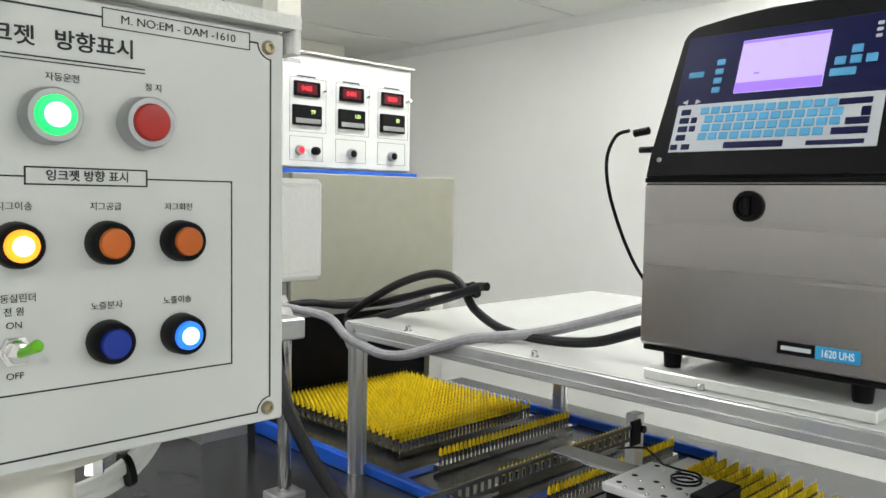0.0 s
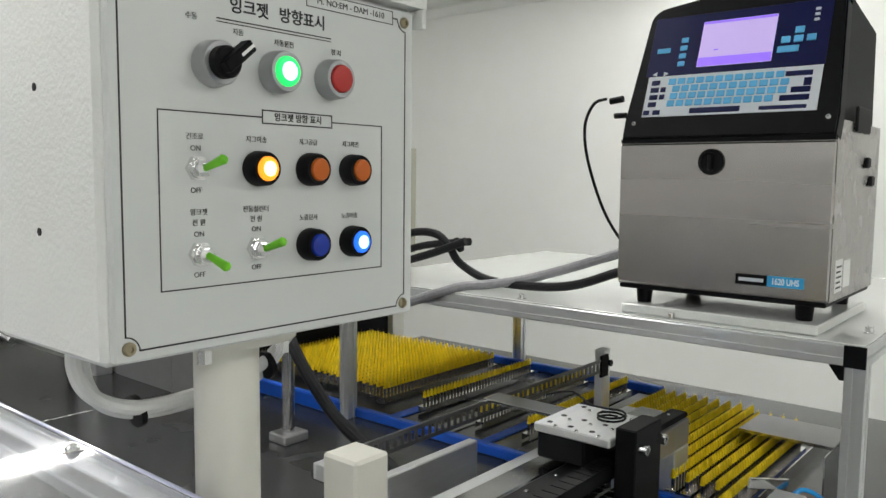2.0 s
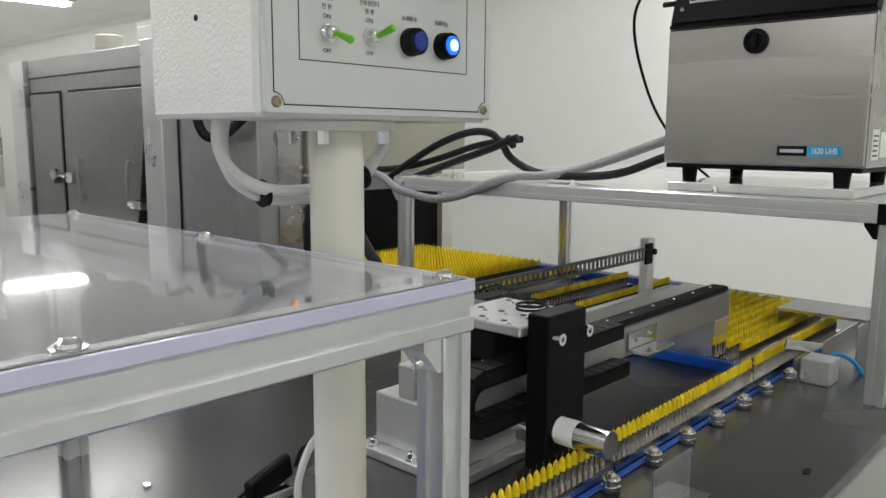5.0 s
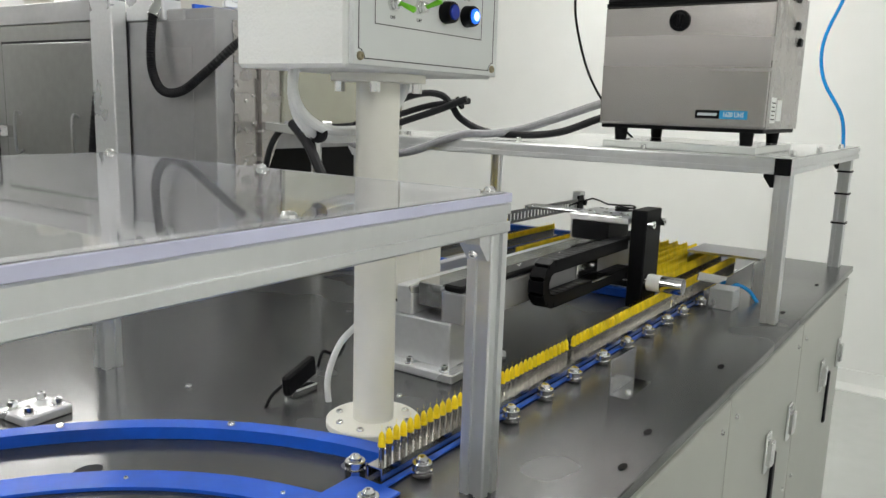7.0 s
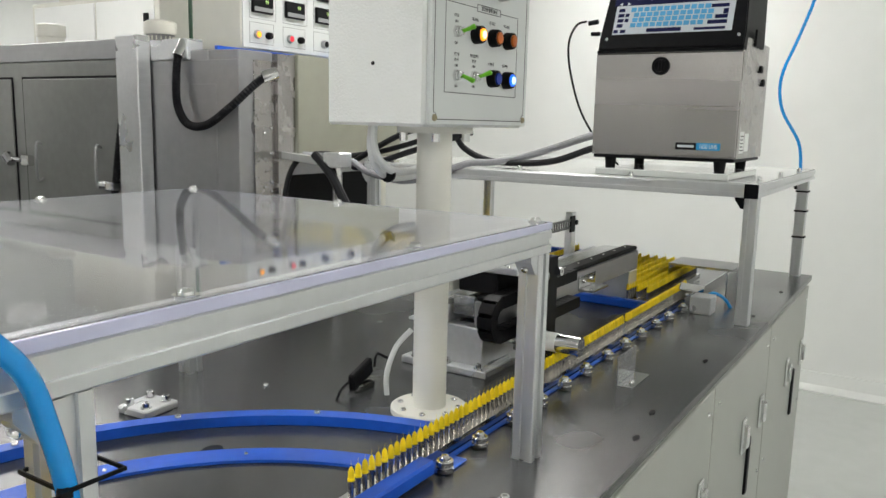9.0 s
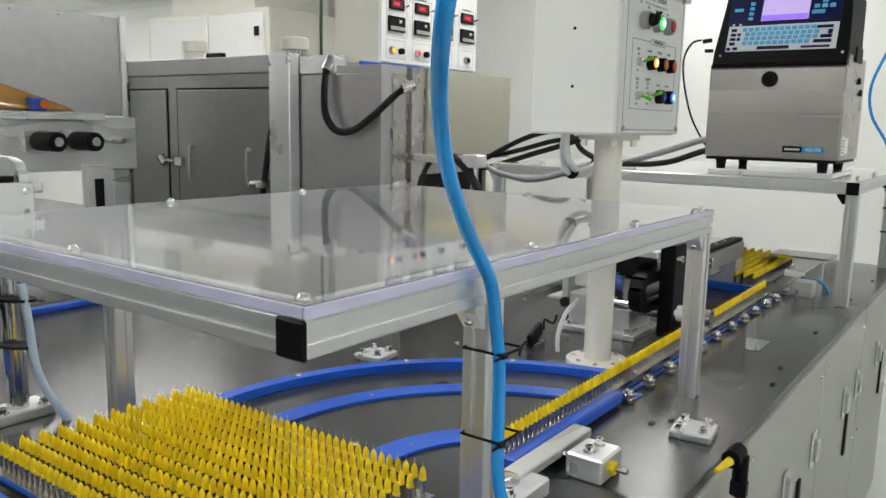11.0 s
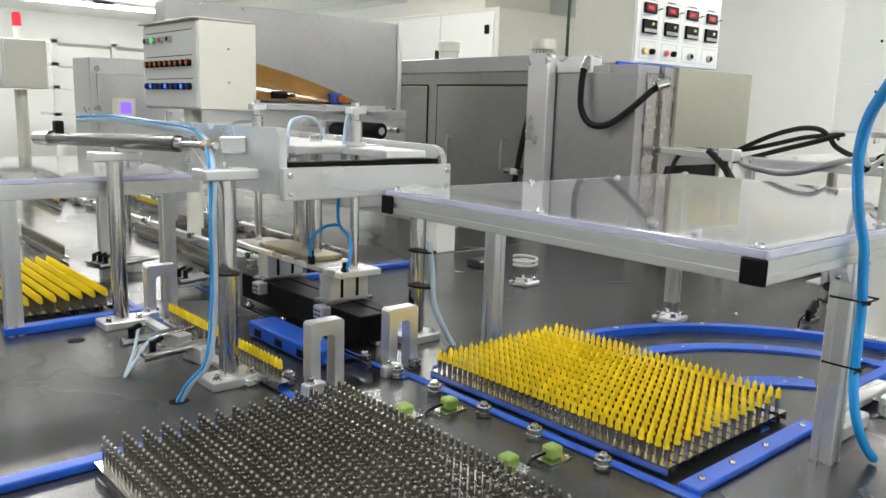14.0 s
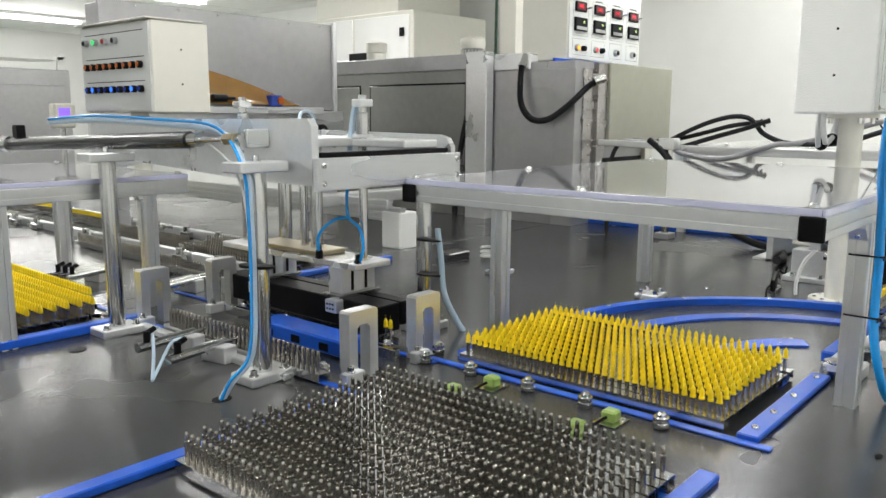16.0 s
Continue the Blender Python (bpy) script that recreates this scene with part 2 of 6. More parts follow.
def slot_outline(w):
    """Outline of a square slotted aluminium profile of width w."""
    h, s, d = w / 2, w * 0.13, w * 0.13
    pts = []
    for k in range(4):
        a = k * math.pi / 2
        c, n = round(math.cos(a)), round(math.sin(a))
        for u, v in ((h, -h + 0.0015), (h, -s), (h - d, -s), (h - d, s), (h, s), (h, h - 0.0015)):
            pts.append((u * c - v * n, u * n + v * c))
    return pts


def profile_bar(mb, axis, c, a, b, w=0.03):
    """A slotted bar along an axis from a to b; c: its centre in the two other axes."""
    return mb.prism([(u + c[0], v + c[1]) for u, v in slot_outline(w)], axis, a, b)


def screw_mesh(r=0.005, h=0.004):
    mb = MB().lathe([(r, 0), (r, h * 0.5), (r * 0.75, h), (r * 0.45, h), (r * 0.4, h * 0.45)], 12)
    return mb.mesh("screw", M_CHROME)


SCREW = screw_mesh()
SCREW_B = screw_mesh(0.0046, 0.003)
SCREW_B.materials[0] = M_GOLD
SCREW_S = screw_mesh(0.003, 0.0025)
BOLT = MB().lathe([(0.0085, 0), (0.0085, 0.0015), (0.0058, 0.0016), (0.0058, 0.009), (0.0048, 0.010), (0.003, 0.010), (0.003, 0.006)], 12).mesh("bolt", M_CHROME)


BUTTON = MB().lathe([(0.0095, 0), (0.0095, 0.0014), (0.0066, 0.0015), (0.0062, 0.0036), (0.0042, 0.0056), (0.0026, 0.0058), (0.0022, 0.004)], 14).mesh("bolt", M_CHROME)


def screw(parent, at, mesh=None, name="screw"):
    return part(name, mesh or SCREW, None, parent, "", at)


# ---- the room ----
X0, X1, Y0, Y1 = -4.2, 4.05, -3.2, 11.0
structure("floor", box(X0 - 0.1, X1 + 0.1, Y0 - 0.1, Y1 + 0.1, -0.1, 0), M_FLOOR, "pale grey glossy epoxy floor of a clean room", "floor")
structure("ceiling", box(X0 - 0.1, X1 + 0.1, Y0 - 0.1, Y1 + 0.1, CEIL, CEIL + 0.1), M_CEIL, "white panel ceiling with tube lamps", "ceiling")
structure("wall_east", box(X1, X1 + 0.1, Y0, Y1, 0, CEIL), M_WALL, "plain cream-white painted wall panel", "wall")
structure("wall_west", box(X0 - 0.1, X0, Y0, Y1, 0, CEIL), M_WALL, "plain cream-white painted wall panel", "wall")
structure("wall_north", box(X0, X1, Y1, Y1 + 0.1, 0, CEIL), M_WALL, "plain cream-white painted far wall", "wall")
structure("wall_south", box(X0, X1, Y0 - 0.1, Y0, 0, CEIL), M_WALL, "plain cream-white painted wall panel", "wall")
structure("baseboard", MB().prism([(X1 - 0.07, 0.0), (X1 - 0.002, 0.0), (X1 - 0.002, 0.09), (X1 - 0.012, 0.09), (X1 - 0.03, 0.03), (X1 - 0.07, 0.006)], "y", Y0, Y1), M_WHITE, "white coved skirting strip", "baseboard")
structure("trim", MB().prism([(X1 - 0.05, CEIL - 0.002), (X1 - 0.002, CEIL - 0.002), (X1 - 0.002, CEIL - 0.05), (X1 - 0.02, CEIL - 0.02)], "y", Y0, Y1), M_WHITE, "white coved ceiling strip", "trim")
for i in range(9):
    structure("ceiling_joint", box(X0, X1 - 0.06, Y0 + 0.6 + i * 1.2, Y0 + 0.606 + i * 1.2, CEIL - 0.004, CEIL - 0.0005), M_ALU, "thin metal joint strip between ceiling panels", "trim")


def tube_lamp(x, y, power):
    lamp = thing("ceiling_lamp", (x, y, CEIL), "white twin-tube fluorescent ceiling lamp, switched on", "ceiling lamp", "ceiling lamps")
    part("housing", MB().box(-0.62, 0.62, -0.11, 0.11, -0.035, -0.001, 0.004), M_WHITE, lamp)
    for s in (-0.05, 0.05):
        part("tube", cyl((-0.59, s, -0.052), (0.59, s, -0.052), 0.013, 10), M_TUBE, lamp, "glowing white tube")
    a = bpy.data.lights.new("ceiling_area", "AREA")
    a.shape, a.size, a.size_y, a.energy, a.color = "RECTANGLE", 1.18, 0.16, power, (1.0, 0.995, 0.968)
    new("ceiling_area", a).matrix_basis = pose(x, y, CEIL - 0.07)


for x in (-2.6, -0.4, 1.9):
    for y in (-1.9, 0.9, 3.6):
        tube_lamp(x, y, LAMP)
# unseen extra lamp outside the grid, added to brighten the east wall
tube_lamp(3.3, 0.9, LAMP)
for x in (-0.6, 1.6, 2.6):
    for y in (6.6, 9.2):
        tube_lamp(x, y, LAMP)

# ---- the machine table ----
TX0, TX1, TY0, TY1 = -2.6, 2.44, -0.125, 1.46
table = thing("machine_table", (0, 0, 0), "long machine table with dark grey steel top and pale side panels", "machine table")
part("top", box(TX0, TX1, TY0, TY1, T - 0.016, T, 0.0015), M_TABLE, table, "dark grey steel plate")
part("body", box(TX0 + 0.01, TX1 - 0.012, TY0 + 0.012, TY1 - 0.01, 0.06, T - 0.017), M_TSIDE, table, "pale grey painted casing")
x = TX1 - 0.02
for w in (0.62, 0.56, 0.62, 0.62, 0.62, 0.62, 0.62):
    part("side_panel", box(x - w + 0.004, x, TY0 + 0.004, TY0 + 0.013, 0.08, T - 0.03, 0.002), M_TSIDE, table)
    for sx in (x - 0.04, x - w + 0.04):
        for sz in (0.13, 0.46, T - 0.07):
            screw(table, pose(sx, TY0 + 0.004, sz, 90))
    for sx in (x - 0.07, x - w + 0.30):
        lt = part("latch", MB().box(sx - 0.011, sx + 0.011, TY0 - 0.012, TY0 + 0.004, 0.60, 0.65, 0.003).box(sx - 0.016, sx + 0.016, TY0 - 0.002, TY0 + 0.004, 0.585, 0.665, 0.002), M_CHROME, table, "small chrome toggle latch")
    part("grip_slot", box(x - 0.20, x - 0.175, TY0 - 0.002, TY0 + 0.005, 0.46, 0.60, 0.008), M_BLACK, table, "black recessed grip")
    x -= w
for sx in (TX0 + 0.1, 0, TX1 - 0.1):
    for sy in (TY0 + 0.1, TY1 - 0.1):
        part("foot", cyl((sx, sy, 0), (sx, sy, 0.06), 0.04, 16), M_STEEL, table)


def table_slot(x, y, rz=0, rx=0.010, ry=0.0045):
    mb = MB().lathe([(1, 0.0002), (1, 0.0012)], 16, Matrix.Translation((0, 0, 0)) @ Matrix.Diagonal((rx, ry, 1, 1)))
    return part("slot_hole", mb, M_BLACK, table, "dark slotted hole", pose(x, y, T, 0, 0, rz))


for x, y in ((0.966, -0.087), (0.56, -0.02), (0.53, 0.0), (0.575, -0.085), (1.30, -0.085), (1.75, -0.085), (2.1, -0.09), (0.851, -0.1), (-0.09, -0.085), (-0.13, -0.08)):
    table_slot(x, y)
for x, y in ((-0.569, 0.726), (-0.598, 1.143), (-0.28, 0.80), (0.47, 0.36), (0.64, 0.33)):
    table_slot(x, y, 0, 0.016, 0.013)
for x, y in ((0.70, 0.49), (0.86, 0.235), (0.10, 1.30), (0.36, 0.18), (0.18, 0.30)):
    screw(table, (x, y, T))

# ---- trays of pins ----
PIN = MB().lathe([(0.0032, 0.0), (0.0032, 0.020), (0.0020, 0.0205), (0.0020, 0.028)], 8).mesh("pin", M_PIN)
CAP = MB().lathe([(0.0032, 0.0195), (0.0045, 0.0200), (0.0045, 0.0230), (0.0038, 0.0236), (0.0038, 0.0300), (0.0033, 0.0325), (0.0021, 0.0350), (0.0008, 0.0368)], 10).lathe([(0.00016, 0.036), (0.00016, 0.0435)], 3).mesh("cap", M_YEL)
BARE = MB().lathe([(0.0033, 0.0), (0.0033, 0.020), (0.0039, 0.0205), (0.0039, 0.024), (0.0028, 0.0245), (0.0028, 0.033), (0.0020, 0.035)], 8).mesh("bare_pin", M_PIN)
NPIN, PITCH = 36, 0.0128
LROW = NPIN * PITCH + 0.010


def channel(length, w=0.0205, h=0.014):
    """An upturned U of sheet steel along x, centred."""
    k = 0.0015
    o = [(-w / 2, 0), (-w / 2 + k, 0), (-w / 2 + k, h - k), (w / 2 - k, h - k), (w / 2 - k, 0), (w / 2, 0), (w / 2, h), (-w / 2, h)]
    return MB().prism(o, "x", -length / 2, length / 2)


CHANNEL = channel(LROW).mesh("carrier", M_STEEL)


def pin_row(at, capped=True, far=False, group="pin rows"):
    """A steel carrier with a row of pins along its own x."""
    row = thing("pin_row", at, "steel carrier bar with a row of yellow-capped pins" if capped else "steel carrier bar with a row of bare steel pins", "pin carrier", group)
    part("carrier", CHANNEL, None, row)
    if far:
        pins, caps = MB(), MB()
        for i in range(NPIN):
            m = Matrix.Translation(((i - (NPIN - 1) / 2) * PITCH, 0, 0.014))
            pins.lathe([(0.0032, 0.0), (0.0032, 0.020), (0.0020, 0.028)], 5, m)
            caps.lathe([(0.0036, 0.0185), (0.0047, 0.020), (0.0040, 0.0295), (0.0010, 0.0365)], 6, m)
        tagged(part("pin_band", pins, M_PIN, row), kind="stuff")
        if capped:
            tagged(part("cap_band", caps, M_YEL, row, "bright yellow plastic caps"), kind="stuff")
        return row
    for i in range(NPIN):
        p = part("pin", PIN if capped else BARE, None, row, "", ((i - (NPIN - 1) / 2) * PITCH, 0, 0.014))
        if capped:
            part("cap", CAP, None, p, "yellow plastic cap")
    return row


ALONG_X, ALONG_Y = 0, 90
ZB = T + 0.004
YT_Y = 0.335      # middle of the rows in the front tray
front_rows = []
base_row = pin_row(pose(-0.178, YT_Y, ZB, 0, 0, ALONG_Y), group="rows of the yellow tray")
front_rows.append(base_row)
for i in range(1, 12):
    front_rows.append(copy_thing(base_row, pose(-0.178 + i * 0.0245, YT_Y, ZB, 0, 0, ALONG_Y)))
grey_row = pin_row(pose(-0.740, 0.315, ZB, 0, 0, ALONG_Y), False, group="rows of the bare tray")
for i in range(1, 15):
    copy_thing(grey_row, pose(-0.740 + i * 0.0245, 0.315, ZB, 0, 0, ALONG_Y))
LINE_Y = 0.100
swing_row = copy_thing(base_row, pose(0.88, LINE_Y, ZB, 0, 0, ALONG_X))
line_row_a = copy_thing(base_row, pose(1.355, LINE_Y, ZB, 0, 0, ALONG_X))
line_row_b = copy_thing(base_row, pose(1.83, LINE_Y, ZB, 0, 0, ALONG_X))
for r in (swing_row, line_row_a, line_row_b):
    r["group"] = "rows on the feed line"
# tray at the far end of the feed line, and the tray that leaves the oven
far_row = copy_thing(base_row, pose(1.905, 0.154, ZB, 0, 0, ALONG_X))
far_row["group"] = "rows of the far tray"
far_joined = pin_row(pose(-0.665, 1.55, ZB, 0, 0, ALONG_Y), far=True, group="rows under the second cover")
for i in range(2, 13):
    copy_thing(far_row, pose(1.905 + (0.04 if i > 3 else 0), 0.128 + i * 0.0262, ZB, 0, 0, ALONG_X))
for y in (0.565, 0.69, 0.86):
    copy_thing(far_row, pose(1.99, y, ZB, 0, 0, ALONG_X))
for i in range(22):
    r = copy_thing(far_row, pose(1.985, 0.985 + i * 0.0245, ZB, 0, 0, ALONG_X))
    r["group"] = "rows of the oven tray"
print_row = copy_thing(base_row, pose(-0.42, 0.90, ZB, 0, 0, ALONG_Y))
bare_row = copy_thing(grey_row, pose(-0.42, 1.95, ZB, 0, 0, ALONG_Y))
for r in (print_row, bare_row):
    r["group"] = "rows on the cross line"
# rows of the neighbouring lines
for i in range(1, 8):
    r = copy_thing(far_joined, pose(-0.665 + i * 0.0262, 1.55, ZB, 0, 0, ALONG_Y))
    r["group"] = "rows under the second cover"
bare_far = pin_row(pose(0.07, 1.66, ZB, 0, 0, ALONG_Y), False, True, "bare rows of the second line")
for x, y in ((0.105, 1.66), (0.14, 1.66), (0.19, 1.72), (0.215, 1.72), (0.24, 1.72), (0.07, 2.15), (0.14, 2.2), (-0.09, 1.6), (-0.06, 2.09)):
    copy_thing(bare_far, pose(x, y, ZB, 0, 0, ALONG_Y))
for x, y in ((0.20, 2.75), (0.22, 3.3), (0.24, 3.8), (-0.1, 3.3)):
    r = copy_thing(far_joined, pose(x, y, ZB, 0, 0, ALONG_Y))
    r["group"] = "capped rows of the second line"

# ---- blue guides ----


def guide(name, mb, label="bright blue plastic guide rail screwed to the table"):
    return tagged(part(name, mb, M_BLUE), label, "guide rail", "blue guides")


def arc_guide(c, r0, r1, a0, a1, h, n=28):
    vs, fs = [], []
    for i in range(n + 1):
        a = radians(a0 + (a1 - a0) * i / n)
        for r, z in ((r0, 0), (r1, 0), (r1, h), (r0, h)):
            vs.append((c[0] + r * math.cos(a), c[1] + r * math.sin(a), T + z + 0.0005))
    for i in range(n):
        for k in range(4):
            fs.append((4 * i + k, 4 * i + (k + 1) % 4, 4 * i + 4 + (k + 1) % 4, 4 * i + 4 + k))
    fs += [(0, 1, 2, 3), (4 * n + 3, 4 * n + 2, 4 * n + 1, 4 * n)]
    return MB().add(vs, fs)


PIV = (0.175, 0.05)
g = guide("curved_guide", arc_guide(PIV, 0.508, 0.532, 5, 96, 0.015))
for a in (8, 30, 52, 75):
    screw(g, (PIV[0] + 0.52 * math.cos(radians(a)), PIV[1] + 0.52 * math.sin(radians(a)), T + 0.0155))
g = guide("curved_guide", arc_guide(PIV, 0.380, 0.418, 6, 96, 0.004), "flat blue plastic slide strip laid in a curve")
for a in (15, 40, 65, 88):
    screw(g, (PIV[0] + 0.40 * math.cos(radians(a)), PIV[1] + 0.40 * math.sin(radians(a)), T + 0.0035), SCREW_S)
g = guide("curved_guide", arc_guide(PIV, 0.17, 0.215, 30, 96, 0.004), "flat blue plastic slide strip laid in a curve")
for a in (45, 75):
    screw(g, (PIV[0] + 0.19 * math.cos(radians(a)), PIV[1] + 0.19 * math.sin(radians(a)), T + 0.0035), SCREW_S)
# strips below the lines and trays
guide("slide_strip", box(0.30, 2.2, 0.080, 0.0885, T + 0.0005, T + 0.0035, 0.001), "thin blue slide strip below the feed line")
guide("slide_strip", box(0.585, 0.64, 0.06, 0.125, T + 0.0005, T + 0.004, 0.001), "flat blue plastic end piece with screws")
g = guide("end_guide", MB().box(-0.195, 0.145, 0.050, 0.080, T + 0.0005, T + 0.010, 0.002))
for x in (-0.165, -0.09, 0.0, 0.115):
    screw(g, (x, 0.065, T + 0.0102))
guide("slide_strip", box(-0.212, -0.196, 0.03, 0.66, T + 0.0005, T + 0.0035, 0.001), "thin blue slide strip below the yellow tray")
guide("slide_strip", box(0.06, 0.085, 0.10, 0.58, T + 0.0005, T + 0.0035, 0.001), "thin blue slide strip below the yellow tray")
guide("end_guide", box(-0.16, 0.10, 0.582, 0.600, T + 0.0005, T + 0.012, 0.002))
guide("end_guide", box(-1.05, -0.47, 0.565, 0.590, T + 0.0005, T + 0.012, 0.002))
guide("end_guide", box(-0.44, -0.335, 0.046, 0.072, T + 0.0005, T + 0.010, 0.002))
guide("slide_strip", box(-0.425, -0.41, 0.02, 1.45, T + 0.0005, T + 0.0033, 0.001), "thin blue slide strip below the cross line")
guide("slide_strip", box(-0.225, -0.213, 0.60, 1.45, T + 0.0005, T + 0.0033, 0.001), "thin blue slide strip below the cross line")
guide("end_guide", box(1.635, 1.655, 0.14, 1.45, T + 0.0005, T + 0.022, 0.003))
guide("end_guide", box(2.285, 2.305, 0.50, 1.45, T + 0.0005, T + 0.022, 0.003))
guide("end_guide", box(1.612, 1.632, 0.985, 1.45, T + 0.0005, T + 0.036, 0.003), "tall blue plastic guide board beside the oven tray")
guide("slide_strip", box(1.66, 2.28, 0.875, 0.905, T + 0.0005, T + 0.0035, 0.001), "flat blue cross strip")
guide("slide_strip", box(1.66, 2.28, 0.615, 0.64, T + 0.0005, T + 0.0035, 0.001), "flat blue cross strip")
for y in (0.72, 0.50):
    tagged(part("slide_plate", box(1.70, 2.26, y, y + 0.05, T + 0.0005, T + 0.003), M_OVEN), "dark green-grey slide plate on the table", "slide plate")
tagged(part("end_guide", box(-0.70, -0.40, 1.235, 1.262, T + 0.0005, T + 0.018, 0.002), M_BLUE), "bright blue plastic guide rail screwed to the table", "guide rail", "blue guides")
tagged(part("end_guide", box(-0.05, 0.45, 1.36, 1.385, T + 0.0005, T + 0.014, 0.002, m=Matrix.Translation((0.0, 0.0, 0))), M_BLUE), "bright blue plastic guide rail screwed to the table", "guide rail", "blue guides")


# ---- guide rollers ----
ROLL = MB().lathe([(0.0112, 0.002), (0.0116, 0.003), (0.0116, 0.0082), (0.0092, 0.0086), (0.0092, 0.0114), (0.0116, 0.0118), (0.0116, 0.0172), (0.0108, 0.018)], 18).mesh("bearing", M_STEEL)
RHEAD = MB().lathe([(0.0045, 0.0), (0.0045, 0.018), (0.0075, 0.0182), (0.0070, 0.0215), (0.0045, 0.024), (0.002, 0.024), (0.002, 0.022)], 12).mesh("shaft_screw", M_CHROME)
first_roller = None
for x, y in [(0.594, 0.066), (0.688, 0.068), (0.79, 0.068), (0.883, 0.068), (0.982, 0.070), (1.076, 0.070), (1.183, 0.070), (1.283, 0.070), (1.380, 0.069), (1.479, 0.068), (1.57, 0.067), (1.677, 0.065),
             (0.645, 0.128), (-0.228, 0.614), (-0.228, 0.513), (-0.228, 0.397), (-0.228, 0.293), (-0.228, 0.172), (-0.226, 0.712), (-0.395, 0.791), (-0.393, 0.696), (-0.171, 0.635),
             (-0.395, 0.95), (-0.395, 1.10), (-0.23, 1.0), (-0.23, 1.15), (-0.46, 1.3)]:
    if first_roller is None:
        first_roller = thing("guide_roller", (x, y, T), "small steel guide roller bolted to the table", "roller", "guide rollers")
        part("bearing", ROLL, None, first_roller)
        part("shaft_screw", RHEAD, None, first_roller)
    else:
        copy_thing(first_roller, Matrix.Translation((x, y, T)))


# ---- clear covers on slotted legs ----
def cover(at, lx, ly, top, legs, label, caps):
    """A clear sheet on a slotted aluminium frame; at: its corner on the table."""
    c = thing("clear_cover", at, label, "machine cover", "clear covers")
    zt = top - at[2]
    w = 0.03
    for y in (w / 2, ly - w / 2):
        part("frame_bar", profile_bar(MB(), "x", (y, zt - 0.025), 0.001, lx - 0.001, w), M_ALU, c)
    for x in (w / 2, lx - w / 2):
        part("frame_bar", profile_bar(MB(), "y", (x, zt - 0.025), w + 0.0005, ly - w - 0.0005, w), M_ALU, c)
    sheet = part("sheet", box(0.004, lx - 0.004, 0.004, ly - 0.004, zt - 0.0095, zt, 0.0015), M_ACR, c, "clear acrylic sheet")
    sheet.visible_shadow = False
    for y in (0.0015, ly - 0.0015):
        part("sheet_edge", box(0.0, lx, y - 0.0018, y + 0.0018, zt - 0.0095, zt - 0.0002, 0.0006), M_ACRE, c, "lilac-tinted polished sheet edge")
    for x in (0.0015, lx - 0.0015):
        part("sheet_edge", box(x - 0.0018, x + 0.0018, 0.004, ly - 0.004, zt - 0.0095, zt - 0.0002, 0.0006), M_ACRE, c, "lilac-tinted polished sheet edge")
    for x, y in caps:
        part("end_cap", box(x - 0.004 if x < lx / 2 else x - 0.001, x + 0.001 if x < lx / 2 else x + 0.004, y - 0.002, y + w - 0.0005, zt - 0.041, zt - 0.0098, 0.002), M_BLACK, c, "black plastic end cap")
    for x in (0.015, lx * 0.385, lx * 0.69, lx - 0.014):
        for y in (0.018, ly - 0.018):
            screw(c, (x, y, zt), BUTTON, "bolt")
    for x in (0.018, lx - 0.018):
        screw(c, (x, ly / 2, zt), BUTTON, "bolt")
    for x, y in legs:
        part("leg", profile_bar(MB(), "z", (x, y), 0.0, zt - 0.0405, w), M_ALU, c)
        br = MB().prism([(x - 0.034, zt - 0.041), (x - 0.0155, zt - 0.041), (x - 0.0155, zt - 0.066), (x - 0.019, zt - 0.066), (x - 0.034, zt - 0.048)], "y", y - 0.012, y + 0.012)
        part("corner_bracket", br, M_PLATE, c)
        screw(c, pose(x - 0.026, y, zt - 0.058, 0, -135, 0))
    return c


cover((-0.215, -0.014, T), 0.931, 0.693, 1.171, ((0.26, 0.016), (0.914, 0.016), (0.255, 0.668), (0.895, 0.668)), "clear acrylic machine cover on slotted aluminium legs", ((0, 0), (0, 0.665)))
cover((-1.55, 1.235, T), 1.25, 0.62, 1.155, ((0.87, 0.016), (1.225, 0.13), (0.4, 0.016), (1.23, 0.59)), "clear acrylic cover over the neighbouring tray", ())


# ---- control box on its post ----
def text_mesh(body, size, mat, parent, at, wide=1.0, bold=0.0, align="CENTER"):
    cu = bpy.data.curves.new("lettering", "FONT")
    cu.body, cu.size, cu.align_x, cu.align_y, cu.extrude, cu.offset = body, size, align, "CENTER", 0.00015, bold
    ob = bpy.data.objects.new("lettering", cu)
    scene.collection.objects.link(ob)
    bpy.context.view_layer.update()
    me = bpy.data.meshes.new_from_object(ob.evaluated_get(bpy.context.evaluated_depsgraph_get()))
    bpy.data.objects.remove(ob)
    me.materials.clear()
    me.materials.append(mat)
    return part("lettering", me, None, parent, "black printed lettering", at @ Matrix.Diagonal((wide, 1, 1, 1)))


def line_frame(mb, x0, x1, z0, z1, y, w=0.0011, gaps=()):
    """A printed line frame on a face of constant y; gaps: stretches of the top line left out."""
    e = 0.0003
    mb.box(x0, x1, y - e, y, z0, z0 + w)
    mb.box(x0, x0 + w, y - e, y, z0, z1)
    mb.box(x1 - w, x1, y - e, y, z0, z1)
    xs = x0
    for a, b in gaps:
        mb.box(xs, a, y - e, y, z1 - w, z1)
        xs = b
    mb.box(xs, x1, y - e, y, z1 - w, z1)
    return mb


